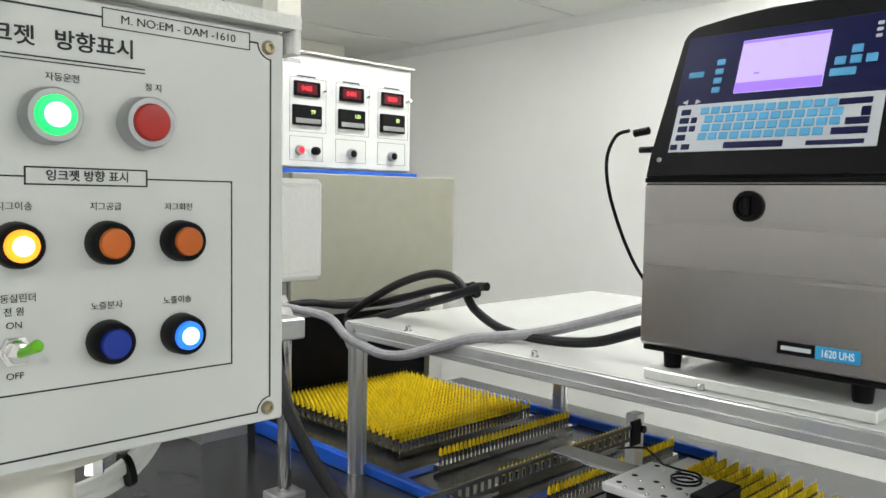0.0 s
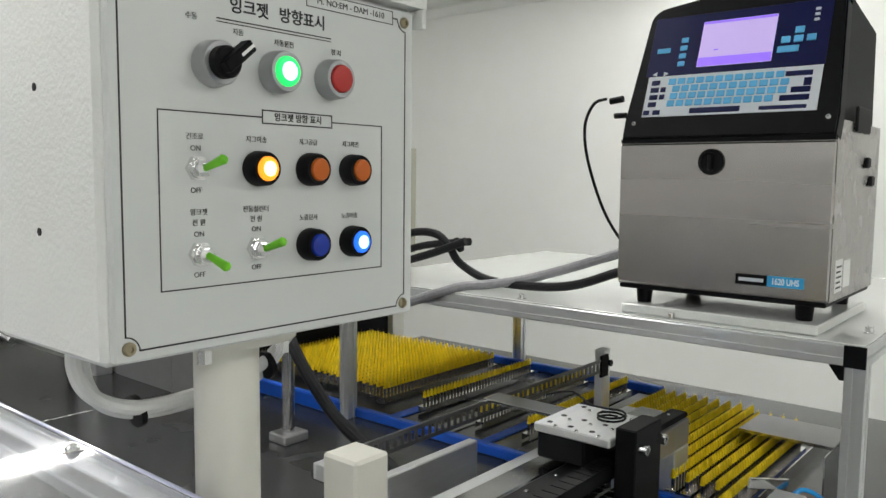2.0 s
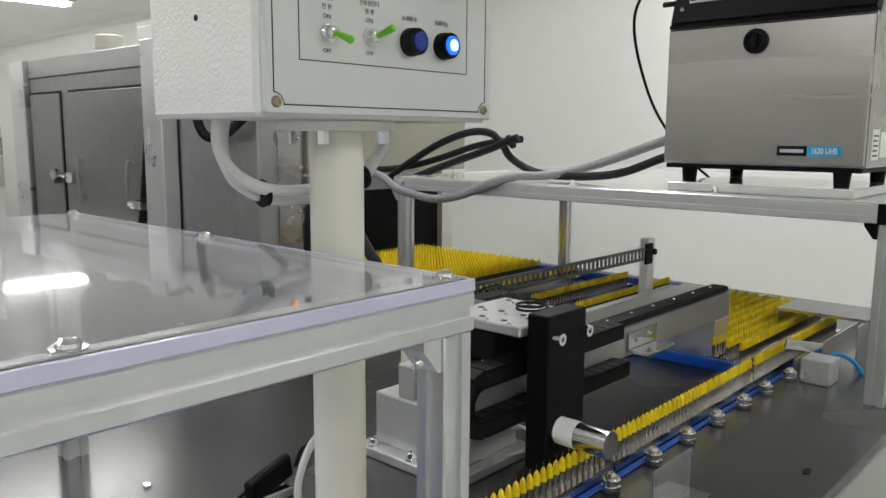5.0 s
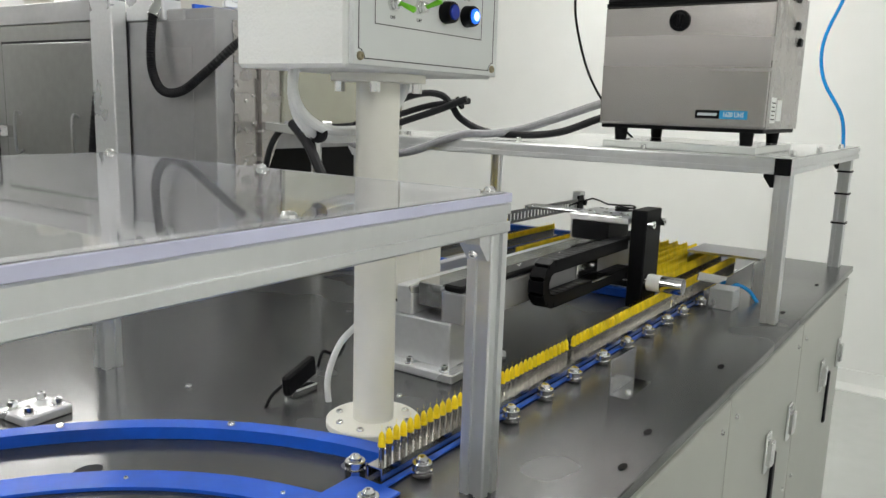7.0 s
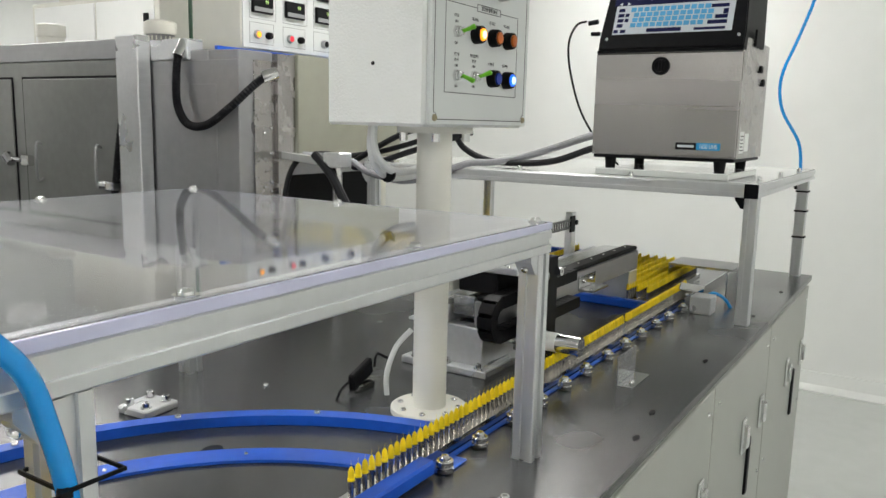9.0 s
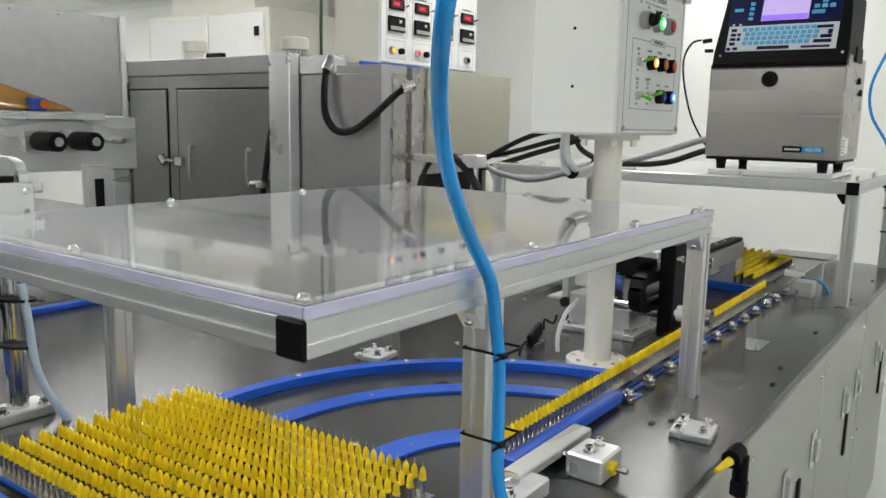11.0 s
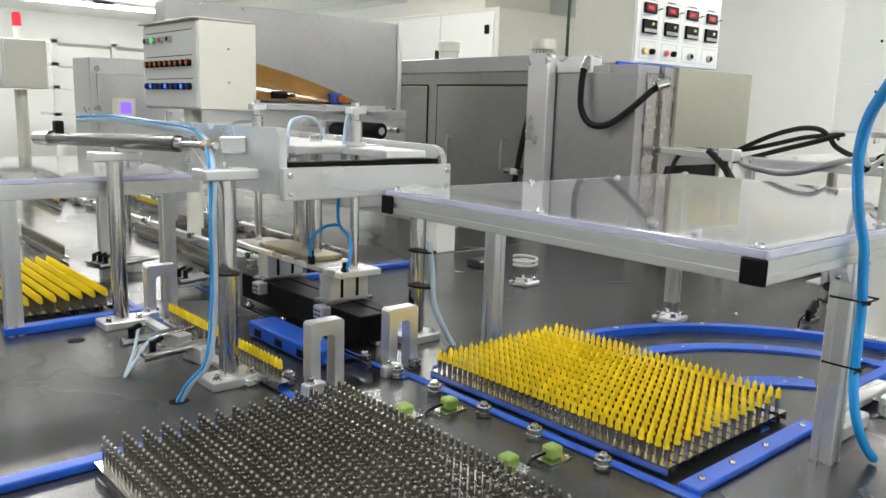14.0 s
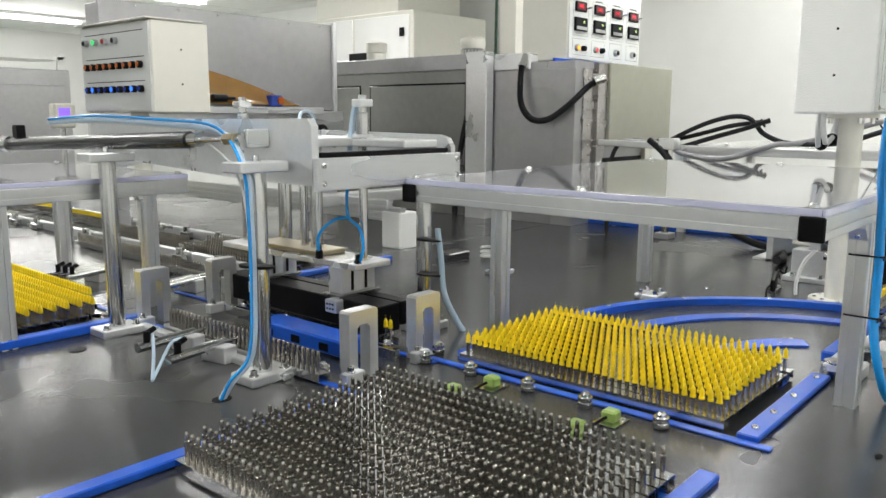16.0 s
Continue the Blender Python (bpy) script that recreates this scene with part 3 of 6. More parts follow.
def push_button(parent, x, y, z, r, lens, core=None, bezel=None, h=0.014, name="push_button"):
    """A round panel button that faces -y."""
    m = pose(x, y, z, 90)
    b = part(name, MB().lathe([(r * 1.02, 0), (r * 1.06, h * 0.15), (r * 1.0, h * 0.9), (r * 0.94, h), (r * 0.74, h), (r * 0.72, h * 0.8)], 28), bezel or M_BEZEL, parent, "", m)
    part("lens", MB().lathe([(r * 0.72, h * 0.7), (r * 0.72, h * 1.08), (r * 0.66, h * 1.16), (r * 0.3, h * 1.2)], 28), lens, b)
    if core:
        part("glow", MB().lathe([(r * 0.46, h * 1.12), (r * 0.44, h * 1.22), (r * 0.2, h * 1.25)], 24), core, b, "bright lit middle of the lamp")
    return b


def toggle(parent, x, y, z, up):
    t = part("toggle_switch", MB().lathe([(0.0085, 0), (0.0085, 0.0035), (0.0062, 0.0036), (0.0058, 0.010), (0.0035, 0.011)], 6, pose(x, y, z, 90)).lathe([(0.0068, 0.0035), (0.0068, 0.0065)], 20, pose(x, y, z, 90)), M_CHROME, parent, "chrome toggle switch")
    d = Vector((0.004, -0.015, 0.006 if up else -0.007))
    p = Vector((x, y - 0.010, z))
    part("lever", MB().cyl(p, p + d, 0.0022, 12, 0.0034).cyl(p + d, p + d * 1.08, 0.0034, 12, 0.0024), M_TOGGLE, t, "green plastic sleeve")
    return t


BX0, BX1, BY0, BY1, BZ0, BZ1 = 0.627, 0.905, 0.1275, 0.292, 1.289, 1.556
PY = BY0 - 0.0035
ctrl = thing("control_box", (0, 0, 0), "white control box with labelled buttons, on a white post", "control box")
part("case", MB().box(BX0, BX1, BY0 + 0.004, BY1, BZ0, BZ1, 0.004), M_WHITE, ctrl, "white textured sheet-steel case")
part("rim", MB().prism([(BY0 - 0.012, BZ1 + 0.003), (BY1 - 0.02, BZ1 + 0.003), (BY1 - 0.02, BZ1), (BY0 + 0.003, BZ1), (BY0 + 0.003, BZ1 - 0.006), (BY0 - 0.012, BZ1 - 0.006)], "x", BX0 - 0.002, BX1 + 0.004)
     .box(BX1 - 0.001, BX1 + 0.004, BY0 - 0.012, BY0 + 0.02, BZ1 - 0.022, BZ1 - 0.006, 0.001), M_WHITE, ctrl, "white rain lip")
panel = part("front_panel", MB().box(BX0 + 0.004, BX1 - 0.004, PY, BY0 + 0.0035, BZ0 + 0.003, BZ1 - 0.009, 0.0012), M_PANEL, ctrl, "pale grey-white engraved panel")
for x in (0.640, 0.889):
    for z in (1.301, 1.537):
        screw(panel, pose(x, PY, z, 90), SCREW_B)
lines = MB()
e = 0.0003
xa, xb, za, zb, w, k = 0.6375, 0.8915, 1.2985, 1.5395, 0.0011, 0.010
for x in (xa, xb - w):
    lines.box(x, x + w, PY - e, PY, za + k, zb - k)
lines.box(xa + k, xb - k, PY - e, PY, za, za + w)
lines.box(xa + k, 0.784, PY - e, PY, zb - w, zb)
lines.box(0.876, xb - k, PY - e, PY, zb - w, zb)
for x, z in ((xa, za), (xb, za), (xa, zb), (xb, zb)):
    for i in range(6):
        a0, a1 = (i * 15, i * 15 + 15)
        sx, sz = (1 if x == xa else -1), (1 if z == za else -1)
        p, q = [(x + sx * k * math.cos(radians(a)), z + sz * k * math.sin(radians(a))) for a in (a0, a1)]
        lines.cyl((p[0], PY, p[1]), (q[0], PY, q[1]), 0.0005, 6)
part("print_frame", lines, M_INK, panel, "black printed line")
inner = line_frame(MB(), 0.6625, 0.8635, 1.334, 1.4505, PY, 0.0009, ((0.743, 0.809),))
part("print_frame", inner, M_INK, panel, "black printed line")
part("print_frame", line_frame(MB(), 0.743, 0.809, 1.4455, 1.4555, PY, 0.0009), M_INK, panel, "black printed line")
part("print_frame", line_frame(MB(), 0.784, 0.876, 1.5335, 1.5445, PY, 0.0006), M_INK, panel, "black printed line")
part("print_line", box(0.707, 0.808, PY - e, PY, 1.5125, 1.5133), M_INK, panel)
part("print_line", box(0.707, 0.808, PY - e, PY, 1.5105, 1.5111), M_INK, panel)


def lettering(body, x, z, size, wide=1.0, bold=0.0):
    return text_mesh(body, size, M_INK, panel, pose(x, PY - 0.0003, z, 90), wide, bold)


lettering("잉크젯", 0.7335, 1.5225, 0.0112, 1.06, 0.0002)
lettering("방향표시", 0.7805, 1.5225, 0.0112, 1.06, 0.0002)
lettering("M. NO:EM - DAM -1610", 0.830, 1.539, 0.0066, 1.08)
lettering("잉크젯 방향 표시", 0.776, 1.4505, 0.0064, 1.0, 0.0001)
for s, x, z in (("수동", 0.688, 1.511), ("자동", 0.724, 1.5055), ("자동운전", 0.763, 1.503), ("정 지", 0.813, 1.503), ("건조로", 0.689, 1.434), ("지그이송", 0.738, 1.434), ("지그공급", 0.785, 1.434), ("지그회전", 0.828, 1.434),
                ("잉크젯", 0.691, 1.3845), ("전 원", 0.691, 1.3775), ("전동실린더", 0.737, 1.3855), ("전 원", 0.737, 1.3785), ("노즐분사", 0.785, 1.378), ("노즐이송", 0.827, 1.378)):
    lettering(s, x, z, 0.0049)
for s, x, z in (("ON", 0.6895, 1.4265), ("OFF", 0.6895, 1.399), ("ON", 0.691, 1.370), ("OFF", 0.691, 1.343), ("ON", 0.737, 1.3715), ("OFF", 0.737, 1.3445)):
    lettering(s, x, z, 0.0050)
sel = push_button(panel, 0.702, PY, 1.482, 0.0145, M_BLACK, h=0.014, name="selector_switch")
part("knob", MB().lathe([(0.0108, 0.012), (0.0105, 0.020), (0.009, 0.022)], 24).box(-0.0042, 0.0042, -0.008, 0.0185, 0.018, 0.0285, 0.001, m=pose(0, 0, 0, 0, 0, -50)), M_BLACK, sel, "black turn knob")
part("pointer", box(-0.0010, 0.0010, 0.006, 0.0178, 0.0284, 0.0289, m=pose(0, 0, 0, 0, 0, -50)), M_WALL, sel, "white pointer line")
push_button(panel, 0.755, PY, 1.482, 0.0145, M_GREEN_ON, M_GREEN_CORE)
push_button(panel, 0.806, PY, 1.482, 0.0145, M_RED)
for x, z, lens, core in ((0.738, 1.414, M_AMBER_ON, M_AMBER_CORE), (0.785, 1.414, M_ORANGE, None), (0.828, 1.414, M_ORANGE, None), (0.785, 1.358, M_BLUEL, None), (0.828, 1.358, M_BLUE_ON, M_BLUE_CORE)):
    push_button(panel, x, PY, z, 0.0118, lens, core, M_BLACK, 0.013)
toggle(panel, 0.690, PY, 1.4135, True)
toggle(panel, 0.691, PY, 1.357, False)
toggle(panel, 0.737, PY, 1.358, True)
for z in (1.370, 1.466):
    part("hole", cyl((BX0 - 0.0006, 0.213, z), (BX0 + 0.002, 0.213, z), 0.0028, 12), M_BLACK, ctrl)
side_box = part("side_cover", MB().box(0.906, 0.998, 0.214, 0.270, 1.372, 1.456, 0.004), M_WHITE, ctrl, "white shallow side cover")
part("cover_frame", MB().box(0.944, 0.990, 0.2115, 0.2138, 1.379, 1.450, 0.002), M_WHITE, side_box)
PXc, PYc = 0.766, 0.204
part("post", MB().lathe([(0.026, 0.006), (0.026, BZ0 - T - 0.010)], 32, Matrix.Translation((PXc, PYc, T))), M_CREAM, ctrl, "cream painted round post")
fl = part("foot_flange", MB().lathe([(0.060, 0.0), (0.060, 0.008), (0.058, 0.0095), (0.026, 0.010)], 40, Matrix.Translation((PXc, PYc, T))), M_CREAM, ctrl)
part("head_flange", MB().lathe([(0.056, 0.0), (0.056, 0.009)], 40, Matrix.Translation((PXc, PYc, BZ0 - 0.0095))), M_CREAM, ctrl)
for a in (20, 65, 110, 155, 200, 245, 290, 335):
    screw(fl, (PXc + 0.046 * math.cos(radians(a)), PYc + 0.046 * math.sin(radians(a)), T + 0.0085))
for a in (35, 125, 215, 305):
    part("bolt", MB().lathe([(0.006, -0.012), (0.006, 0)], 6), M_CHROME, ctrl, "", (PXc + 0.046 * math.cos(radians(a)), PYc + 0.046 * math.sin(radians(a)), BZ0 - 0.0095))


def cable(name, pts, r, mat, label, n=10, group=""):
    ribbed = name == "conduit"
    return tagged(part(name, MB().tube(pts, r, n, 22 if ribbed else 6, 0.20 if ribbed else 0.0), mat), label, "cable", group)


cable("cable", [(0.66, 0.235, BZ0 + 0.01), (0.657, 0.235, 1.268), (0.670, 0.235, 1.243), (0.705, 0.24, 1.226), (0.76, 0.255, 1.220), (0.83, 0.265, 1.225), (0.862, 0.26, 1.245), (0.875, 0.25, 1.272), (0.873, 0.245, BZ0 + 0.01)], 0.006, M_WCABLE, "white cable bundle under the control box", group="box cables")
cable("cable", [(0.672, 0.245, BZ0 + 0.01), (0.668, 0.247, 1.264), (0.682, 0.25, 1.234), (0.718, 0.258, 1.216), (0.77, 0.27, 1.210), (0.84, 0.275, 1.215), (0.875, 0.27, 1.245), (0.884, 0.26, BZ0 + 0.01)], 0.006, M_WCABLE, "white cable bundle under the control box", group="box cables")
cable("cable", [(0.786, 0.300, T - 0.004), (0.784, 0.300, 0.885), (0.795, 0.29, 0.93), (0.81, 0.27, 0.96)], 0.0045, M_WCABLE, "white cable rising from the table top")
for x, y, z in ((0.712, 0.25, 1.220), (0.852, 0.265, 1.230)):
    tagged(part("cable_tie", MB().lathe([(0.0135, -0.0025), (0.0135, 0.0025)], 14, pose(x, y, z, 0, 80, 0)), M_BLACK), "black cable tie round the white cables", "cable tie")

# fibre sensor amplifier on its clip
amp = thing("sensor_amplifier", (0.785, 0.352, T), "small black sensor amplifier on a metal clip", "sensor")
part("clip", MB().box(-0.022, 0.022, -0.012, 0.012, 0.0, 0.012, 0.002), M_STEEL, amp)
part("case", MB().box(-0.036, 0.036, -0.006, 0.006, 0.012, 0.042, 0.003, m=pose(0, 0, 0, 0, -10, 12)), M_BLACK, amp)
part("lead", MB().tube([(-0.036, 0, 0.02), (-0.055, 0, 0.012), (-0.07, -0.004, 0.0)], 0.0025), M_BLACK, amp)
part("lead", MB().tube([(0.034, 0, 0.03), (0.055, 0.01, 0.045), (0.075, 0.0, 0.035), (0.09, 0.0, 0.05)], 0.0025), M_BLACK, amp)


# ---- bench shelf and ink printer ----
SX0, SX1, SY0, SY1, SZ = 1.612, 2.50, -0.098, 1.00, 1.178
shelf = thing("shelf_frame", (0, 0, T), "aluminium profile shelf with a white top, standing on the table", "shelf")
z = SZ - T - 0.018
for y in (SY0 + 0.015, SY1 - 0.015):
    part("frame_bar", profile_bar(MB(), "x", (y, z), SX0, SX1, 0.03), M_ALU, shelf)
for x in (SX0 + 0.015, SX1 - 0.015):
    part("frame_bar", profile_bar(MB(), "y", (x, z), SY0 + 0.0305, SY1 - 0.0305, 0.03), M_ALU, shelf)
part("board", box(SX0 + 0.002, SX1 - 0.002, SY0 + 0.002, SY1 - 0.002, SZ - T - 0.0028, SZ - T, 0.001), M_GLOSSW, shelf, "white shelf board")
part("board", box(1.634, 1.95, -0.026, 0.294, SZ - T + 0.0005, SZ - T + 0.0162, 0.002), M_GLOSSW, shelf, "white base plate below the printer")
for x, y in ((1.648, -0.080), (1.628, 0.975), (2.345, 0.985), (2.405, -0.080)):
    part("leg", profile_bar(MB(), "z", (x, y), 0, z - 0.0155, 0.03), M_ALU, shelf)
    part("corner_bracket", MB().prism([(y + 0.0155, z - 0.016), (y + 0.036, z - 0.016), (y + 0.036, z - 0.022), (y + 0.022, z - 0.042), (y + 0.0155, z - 0.042)], "x", x - 0.012, x + 0.012), M_BLACK if y < 0 else M_PLATE, shelf)
for y in (0.2, 0.5, 0.82):
    screw(shelf, (SX0 + 0.02, y, SZ - T), BOLT, "bolt")
for x in (1.72, 2.0, 2.3):
    screw(shelf, (x, SY0 + 0.02, SZ - T), BOLT, "bolt")
part("end_cap", MB().box(SX0 - 0.003, SX0, SY0, SY0 + 0.03, z - 0.016, z + 0.016, 0.001), M_BLACK, shelf, "black end cap")
for zz in (0.12, 0.20, 0.26):
    part("cable_tie", MB().box(2.387, 2.423, -0.098, -0.062, zz, zz + 0.005), M_BLACK, shelf)

PF, PA, PB = 1.644, -0.036, 0.309
printer = thing("ink_printer", (0, 0, SZ + 0.004), "stainless steel ink printer with slanted black keyboard head", "printer")
o = -(SZ + 0.004)
part("cabinet", MB().prism([(PF + 0.006, 1.228 + o), (PF + 0.006, 1.474 + o), (PF + 0.030, 1.500 + o), (PF + 0.285, 1.500 + o), (PF + 0.285, 1.228 + o)], "y", PA, PB), M_BRUSH, printer, "brushed stainless cabinet")
part("rear_hood", MB().prism([(PF + 0.035, 1.5005 + o), (PF + 0.098, 1.690 + o), (PF + 0.27, 1.66 + o), (PF + 0.28, 1.5005 + o)], "y", PA + 0.012, PB - 0.012), M_BLACK, printer, "black rear of the head")
part("front_door", MB().box(PF, PF + 0.005, PA + 0.001, PB - 0.001, 1.230 + o, 1.468 + o, 0.003), M_BRUSH, printer, "brushed stainless front door")
part("base_tray", MB().box(PF + 0.004, PF + 0.28, PA + 0.004, PB - 0.004, 1.2195 + o, 1.2275 + o, 0.002), M_BLACK, printer, "black base tray")
for x in (PF + 0.03, PF + 0.25):
    for y in (PA + 0.04, PB - 0.04):
        part("foot", MB().lathe([(0.012, 0.0125), (0.0145, 0.0385)], 16, Matrix.Translation((x, y, 0))), M_BLACK, printer, "black rubber foot")
lock = part("door_lock", MB().lathe([(0.021, 0), (0.021, 0.004), (0.019, 0.007), (0.015, 0.007), (0.014, 0.003)], 28, pose(PF, 0.148, 1.4375 + o, 0, -90)), M_BLACK, printer, "round black door lock")
part("lock_bar", MB().box(-0.013, 0.013, -0.004, 0.004, 0.002, 0.010, 0.002, m=pose(PF, 0.148, 1.4375 + o, 0, -90)), M_BLACK, lock)
part("name_plate", box(PF - 0.0016, PF, 0.053, 0.101, 1.2455 + o, 1.2620 + o), M_BLACK, printer, "black name plate")
part("name_plate", box(PF - 0.0018, PF, -0.001, 0.0525, 1.2455 + o, 1.2620 + o), material("sky_blue_plate", (0.03, 0.36, 0.70), 0.35), printer, "sky-blue model plate")
text_mesh("1620 UHS", 0.0135, M_WALL, printer, pose(PF - 0.0019, 0.0258, 1.2535 + o, 90, 0, -90), 0.72, 0.0002)
part("name_plate", box(PF - 0.0019, PF - 0.0015, 0.058, 0.096, 1.2510 + o, 1.2565 + o), M_KPAD, printer, "pale printed bar")
# head
part("seal", box(PF - 0.001, PF + 0.02, PA + 0.002, PB - 0.002, 1.4695 + o, 1.4765 + o), M_BLACK, printer)
SL = math.atan2(0.208, 0.076)
face = Matrix.Translation((PF - 0.0045, 0.133, 1.492 + o)) @ Matrix(((0, math.cos(SL), -math.sin(SL), 0), (-1, 0, 0, 0), (0, math.sin(SL), math.cos(SL), 0), (0, 0, 0, 1))) @ Matrix.Diagonal((0.94, 1, 1, 1))
keys_at = face @ Matrix.Translation((-0.009, 0, 0))
rim = [(-0.180, -0.014), (0.180, -0.014), (0.181, 0.020)]
for i in range(7):
    a = radians(10 + i * 11)
    rim.append((0.138 + 0.030 * math.cos(a), 0.200 + 0.028 * math.sin(a)))
rim += [(0.09, 0.236), (0.03, 0.2415), (-0.03, 0.2415), (-0.09, 0.236)]
for i in range(7):
    a = radians(104 + i * 11)
    rim.append((-0.138 + 0.030 * math.cos(a), 0.200 + 0.028 * math.sin(a)))
rim.append((-0.181, 0.020))
inner_rim = [(u * 0.985, v * 0.985 + 0.001) for u, v in rim]
head = part("head", MB().prism(rim, "z", -0.030, -0.003, m=face).prism(inner_rim, "z", -0.003, 0.0002, m=face), M_BLACK, printer, "black plastic keyboard bezel with an arched top")
# on the face: u runs along the printer's width, v up the slope


def on_face(name, u0, u1, v0, v1, h, mat, parent=head, b=0.0008, label=""):
    return part(name, box(u0, u1, v0, v1, 0.0002, h, b, m=keys_at), mat, parent, label)


key_foil = on_face("keypad", -0.140, 0.156, 0.022, 0.096, 0.0014, M_KPAD, label="pale keypad foil")
navy = on_face("display_panel", -0.146, 0.158, 0.0965, 0.206, 0.0014, M_NAVY, label="navy blue display panel")
scr = on_face("screen", -0.054, 0.073, 0.108, 0.190, 0.0022, M_SCREEN, navy, label="lit pale violet screen")
on_face("screen_band", -0.053, 0.072, 0.109, 0.124, 0.0026, M_SCREENV, scr, 0.0002, "violet band")
on_face("screen_band", -0.053, 0.072, 0.185, 0.189, 0.0026, M_SCREENV, scr, 0.0002, "violet band")
on_face("screen_mark", -0.028, -0.020, 0.1355, 0.138, 0.0026, M_SCREENV, scr, 0.0002)
for r in range(4):
    for i in range(12):
        u = -0.100 + i * 0.0168 + (0.004, 0.007, 0.009, 0.0)[r]
        if (r == 0 and i > 10) or u > 0.10:
            continue
        on_face("key", u, u + 0.0138, 0.0395 + r * 0.0132, 0.0505 + r * 0.0132, 0.0026, M_KEY, key_foil)
    on_face("key", -0.132, -0.116, 0.0400 + r * 0.0132, 0.0490 + r * 0.0132, 0.0024, M_NAVY, key_foil)
    if r in (1, 2):
        on_face("key", -0.113, -0.103, 0.0400 + r * 0.0132, 0.0490 + r * 0.0132, 0.0024, M_NAVY, key_foil)
for u0, u1, v0, v1 in ((0.096, 0.142, 0.0395, 0.0490), (0.112, 0.142, 0.0525, 0.0620), (0.130, 0.142, 0.0630, 0.0760), (0.100, 0.142, 0.0800, 0.0885), (-0.052, 0.035, 0.0255, 0.0350), (-0.138, -0.126, 0.0255, 0.0340), (-0.120, -0.106, 0.0255, 0.0340)):
    on_face("key", u0, u1, v0, v1, 0.0024, M_NAVY, key_foil)
on_face("name_bar", 0.066, 0.140, 0.026, 0.0325, 0.0018, M_NAVY, key_foil, 0.0002, "dark printed name bar")
for i in range(4):
    on_face("key", -0.090, -0.077, 0.112 + i * 0.0145, 0.121 + i * 0.0145, 0.0026, M_KEY, navy)
on_face("key", -0.133, -0.108, 0.139, 0.148, 0.0026, M_KEY, navy)
for u, v in ((0.104, 0.152), (0.104, 0.137), (0.084, 0.137), (0.124, 0.137)):
    on_face("key", u, u + 0.0145, v, v + 0.0115, 0.0026, M_KEY, navy)
on_face("key", 0.080, 0.114, 0.121, 0.132, 0.0026, M_KEY, navy)
for i in range(3):
    on_face("indicator", 0.131, 0.139, 0.170 + i * 0.009, 0.175 + i * 0.009, 0.0022, M_KPAD, navy)
part("arrow_mark", MB().prism([(-0.134, 0.100), (-0.125, 0.096), (-0.125, 0.104)], "z", 0.0012, 0.0017, m=keys_at).prism([(-0.103, 0.100), (-0.112, 0.096), (-0.112, 0.104)], "z", 0.0012, 0.0017, m=keys_at), M_KPAD, navy)
for u in (-0.160, 0.166):
    screw(head, face @ pose(u, 0.010, 0))
for x in (PF + 0.19, PF + 0.225):
    part("side_port", MB().box(x - 0.012, x + 0.012, PA - 0.006, PA, (1.40 if x > PF + 0.2 else 1.43) + o, (1.418 if x > PF + 0.2 else 1.448) + o, 0.003), M_BLACK, printer, "black cable port")
part("type_label", box(PF + 0.03, PF + 0.07, PA - 0.0009, PA, 1.240 + o, 1.290 + o), M_WALL, printer, "white paper label with small print")
part("type_label", box(PF + 0.08, PF + 0.12, PA - 0.0009, PA, 1.244 + o, 1.286 + o), M_WALL, printer, "white paper label with small print")
for r in range(5):
    part("label_bar", box(PF + 0.034, PF + 0.064 - 0.006 * (r % 2), PA - 0.0013, PA - 0.0008, 1.246 + o + r * 0.008, 1.2485 + o + r * 0.008), M_INK, printer)
part("side_handle", MB().box(PF + 0.10, PF + 0.19, PA - 0.005, PA, 1.485 + o, 1.525 + o, 0.005), M_BLACK, printer, "black moulded handle recess")
part("plug", MB().cyl((PF + 0.02, PB + 0.008, 1.548 + o), (PF + 0.02, PB + 0.032, 1.545 + o), 0.006, 12).cyl((PF + 0.03, PB + 0.006, 1.520 + o), (PF + 0.03, PB + 0.028, 1.520 + o), 0.005, 12), M_BLACK, printer, "black cable plug")
cable("cable", [(1.65, 0.342, 1.548), (1.655, 0.37, 1.54), (1.67, 0.395, 1.50), (1.70, 0.40, 1.43), (1.76, 0.39, 1.33), (1.84, 0.36, 1.24), (1.90, 0.33, 1.19)], 0.0028, M_BLACK, "thin black cable beside the printer")
# thick hoses that leave the printer
cable("hose", [(1.73, 0.300, 1.250), (1.72, 0.348, 1.234), (1.72, 0.441, 1.201), (1.72, 0.539, 1.190), (1.72, 0.648, 1.194), (1.72, 0.722, 1.223), (1.72, 0.751, 1.255), (1.72, 0.786, 1.281), (1.72, 0.852, 1.283), (1.72, 0.949, 1.255), (1.72, 1.054, 1.206), (1.715, 1.120, 1.166), (1.705, 1.105, 1.150), (1.705, 1.034, 1.166), (1.70, 0.903, 1.206), (1.70, 0.785, 1.241), (1.705, 0.723, 1.263), (1.71, 0.699, 1.272)], 0.0090, M_RUBBER, "thick black rubber hose looped on the shelf")
cable("hose", [(1.745, 0.715, 1.268), (1.745, 0.772, 1.262), (1.745, 0.854, 1.250), (1.745, 0.961, 1.221), (1.74, 1.057, 1.198), (1.71, 1.15, 1.185), (1.64, 1.205, 1.190), (1.57, 1.235, 1.160), (1.53, 1.24, 1.05), (1.53, 1.24, T)], 0.0085, M_RUBBER, "thick black rubber hose over the shelf edge")
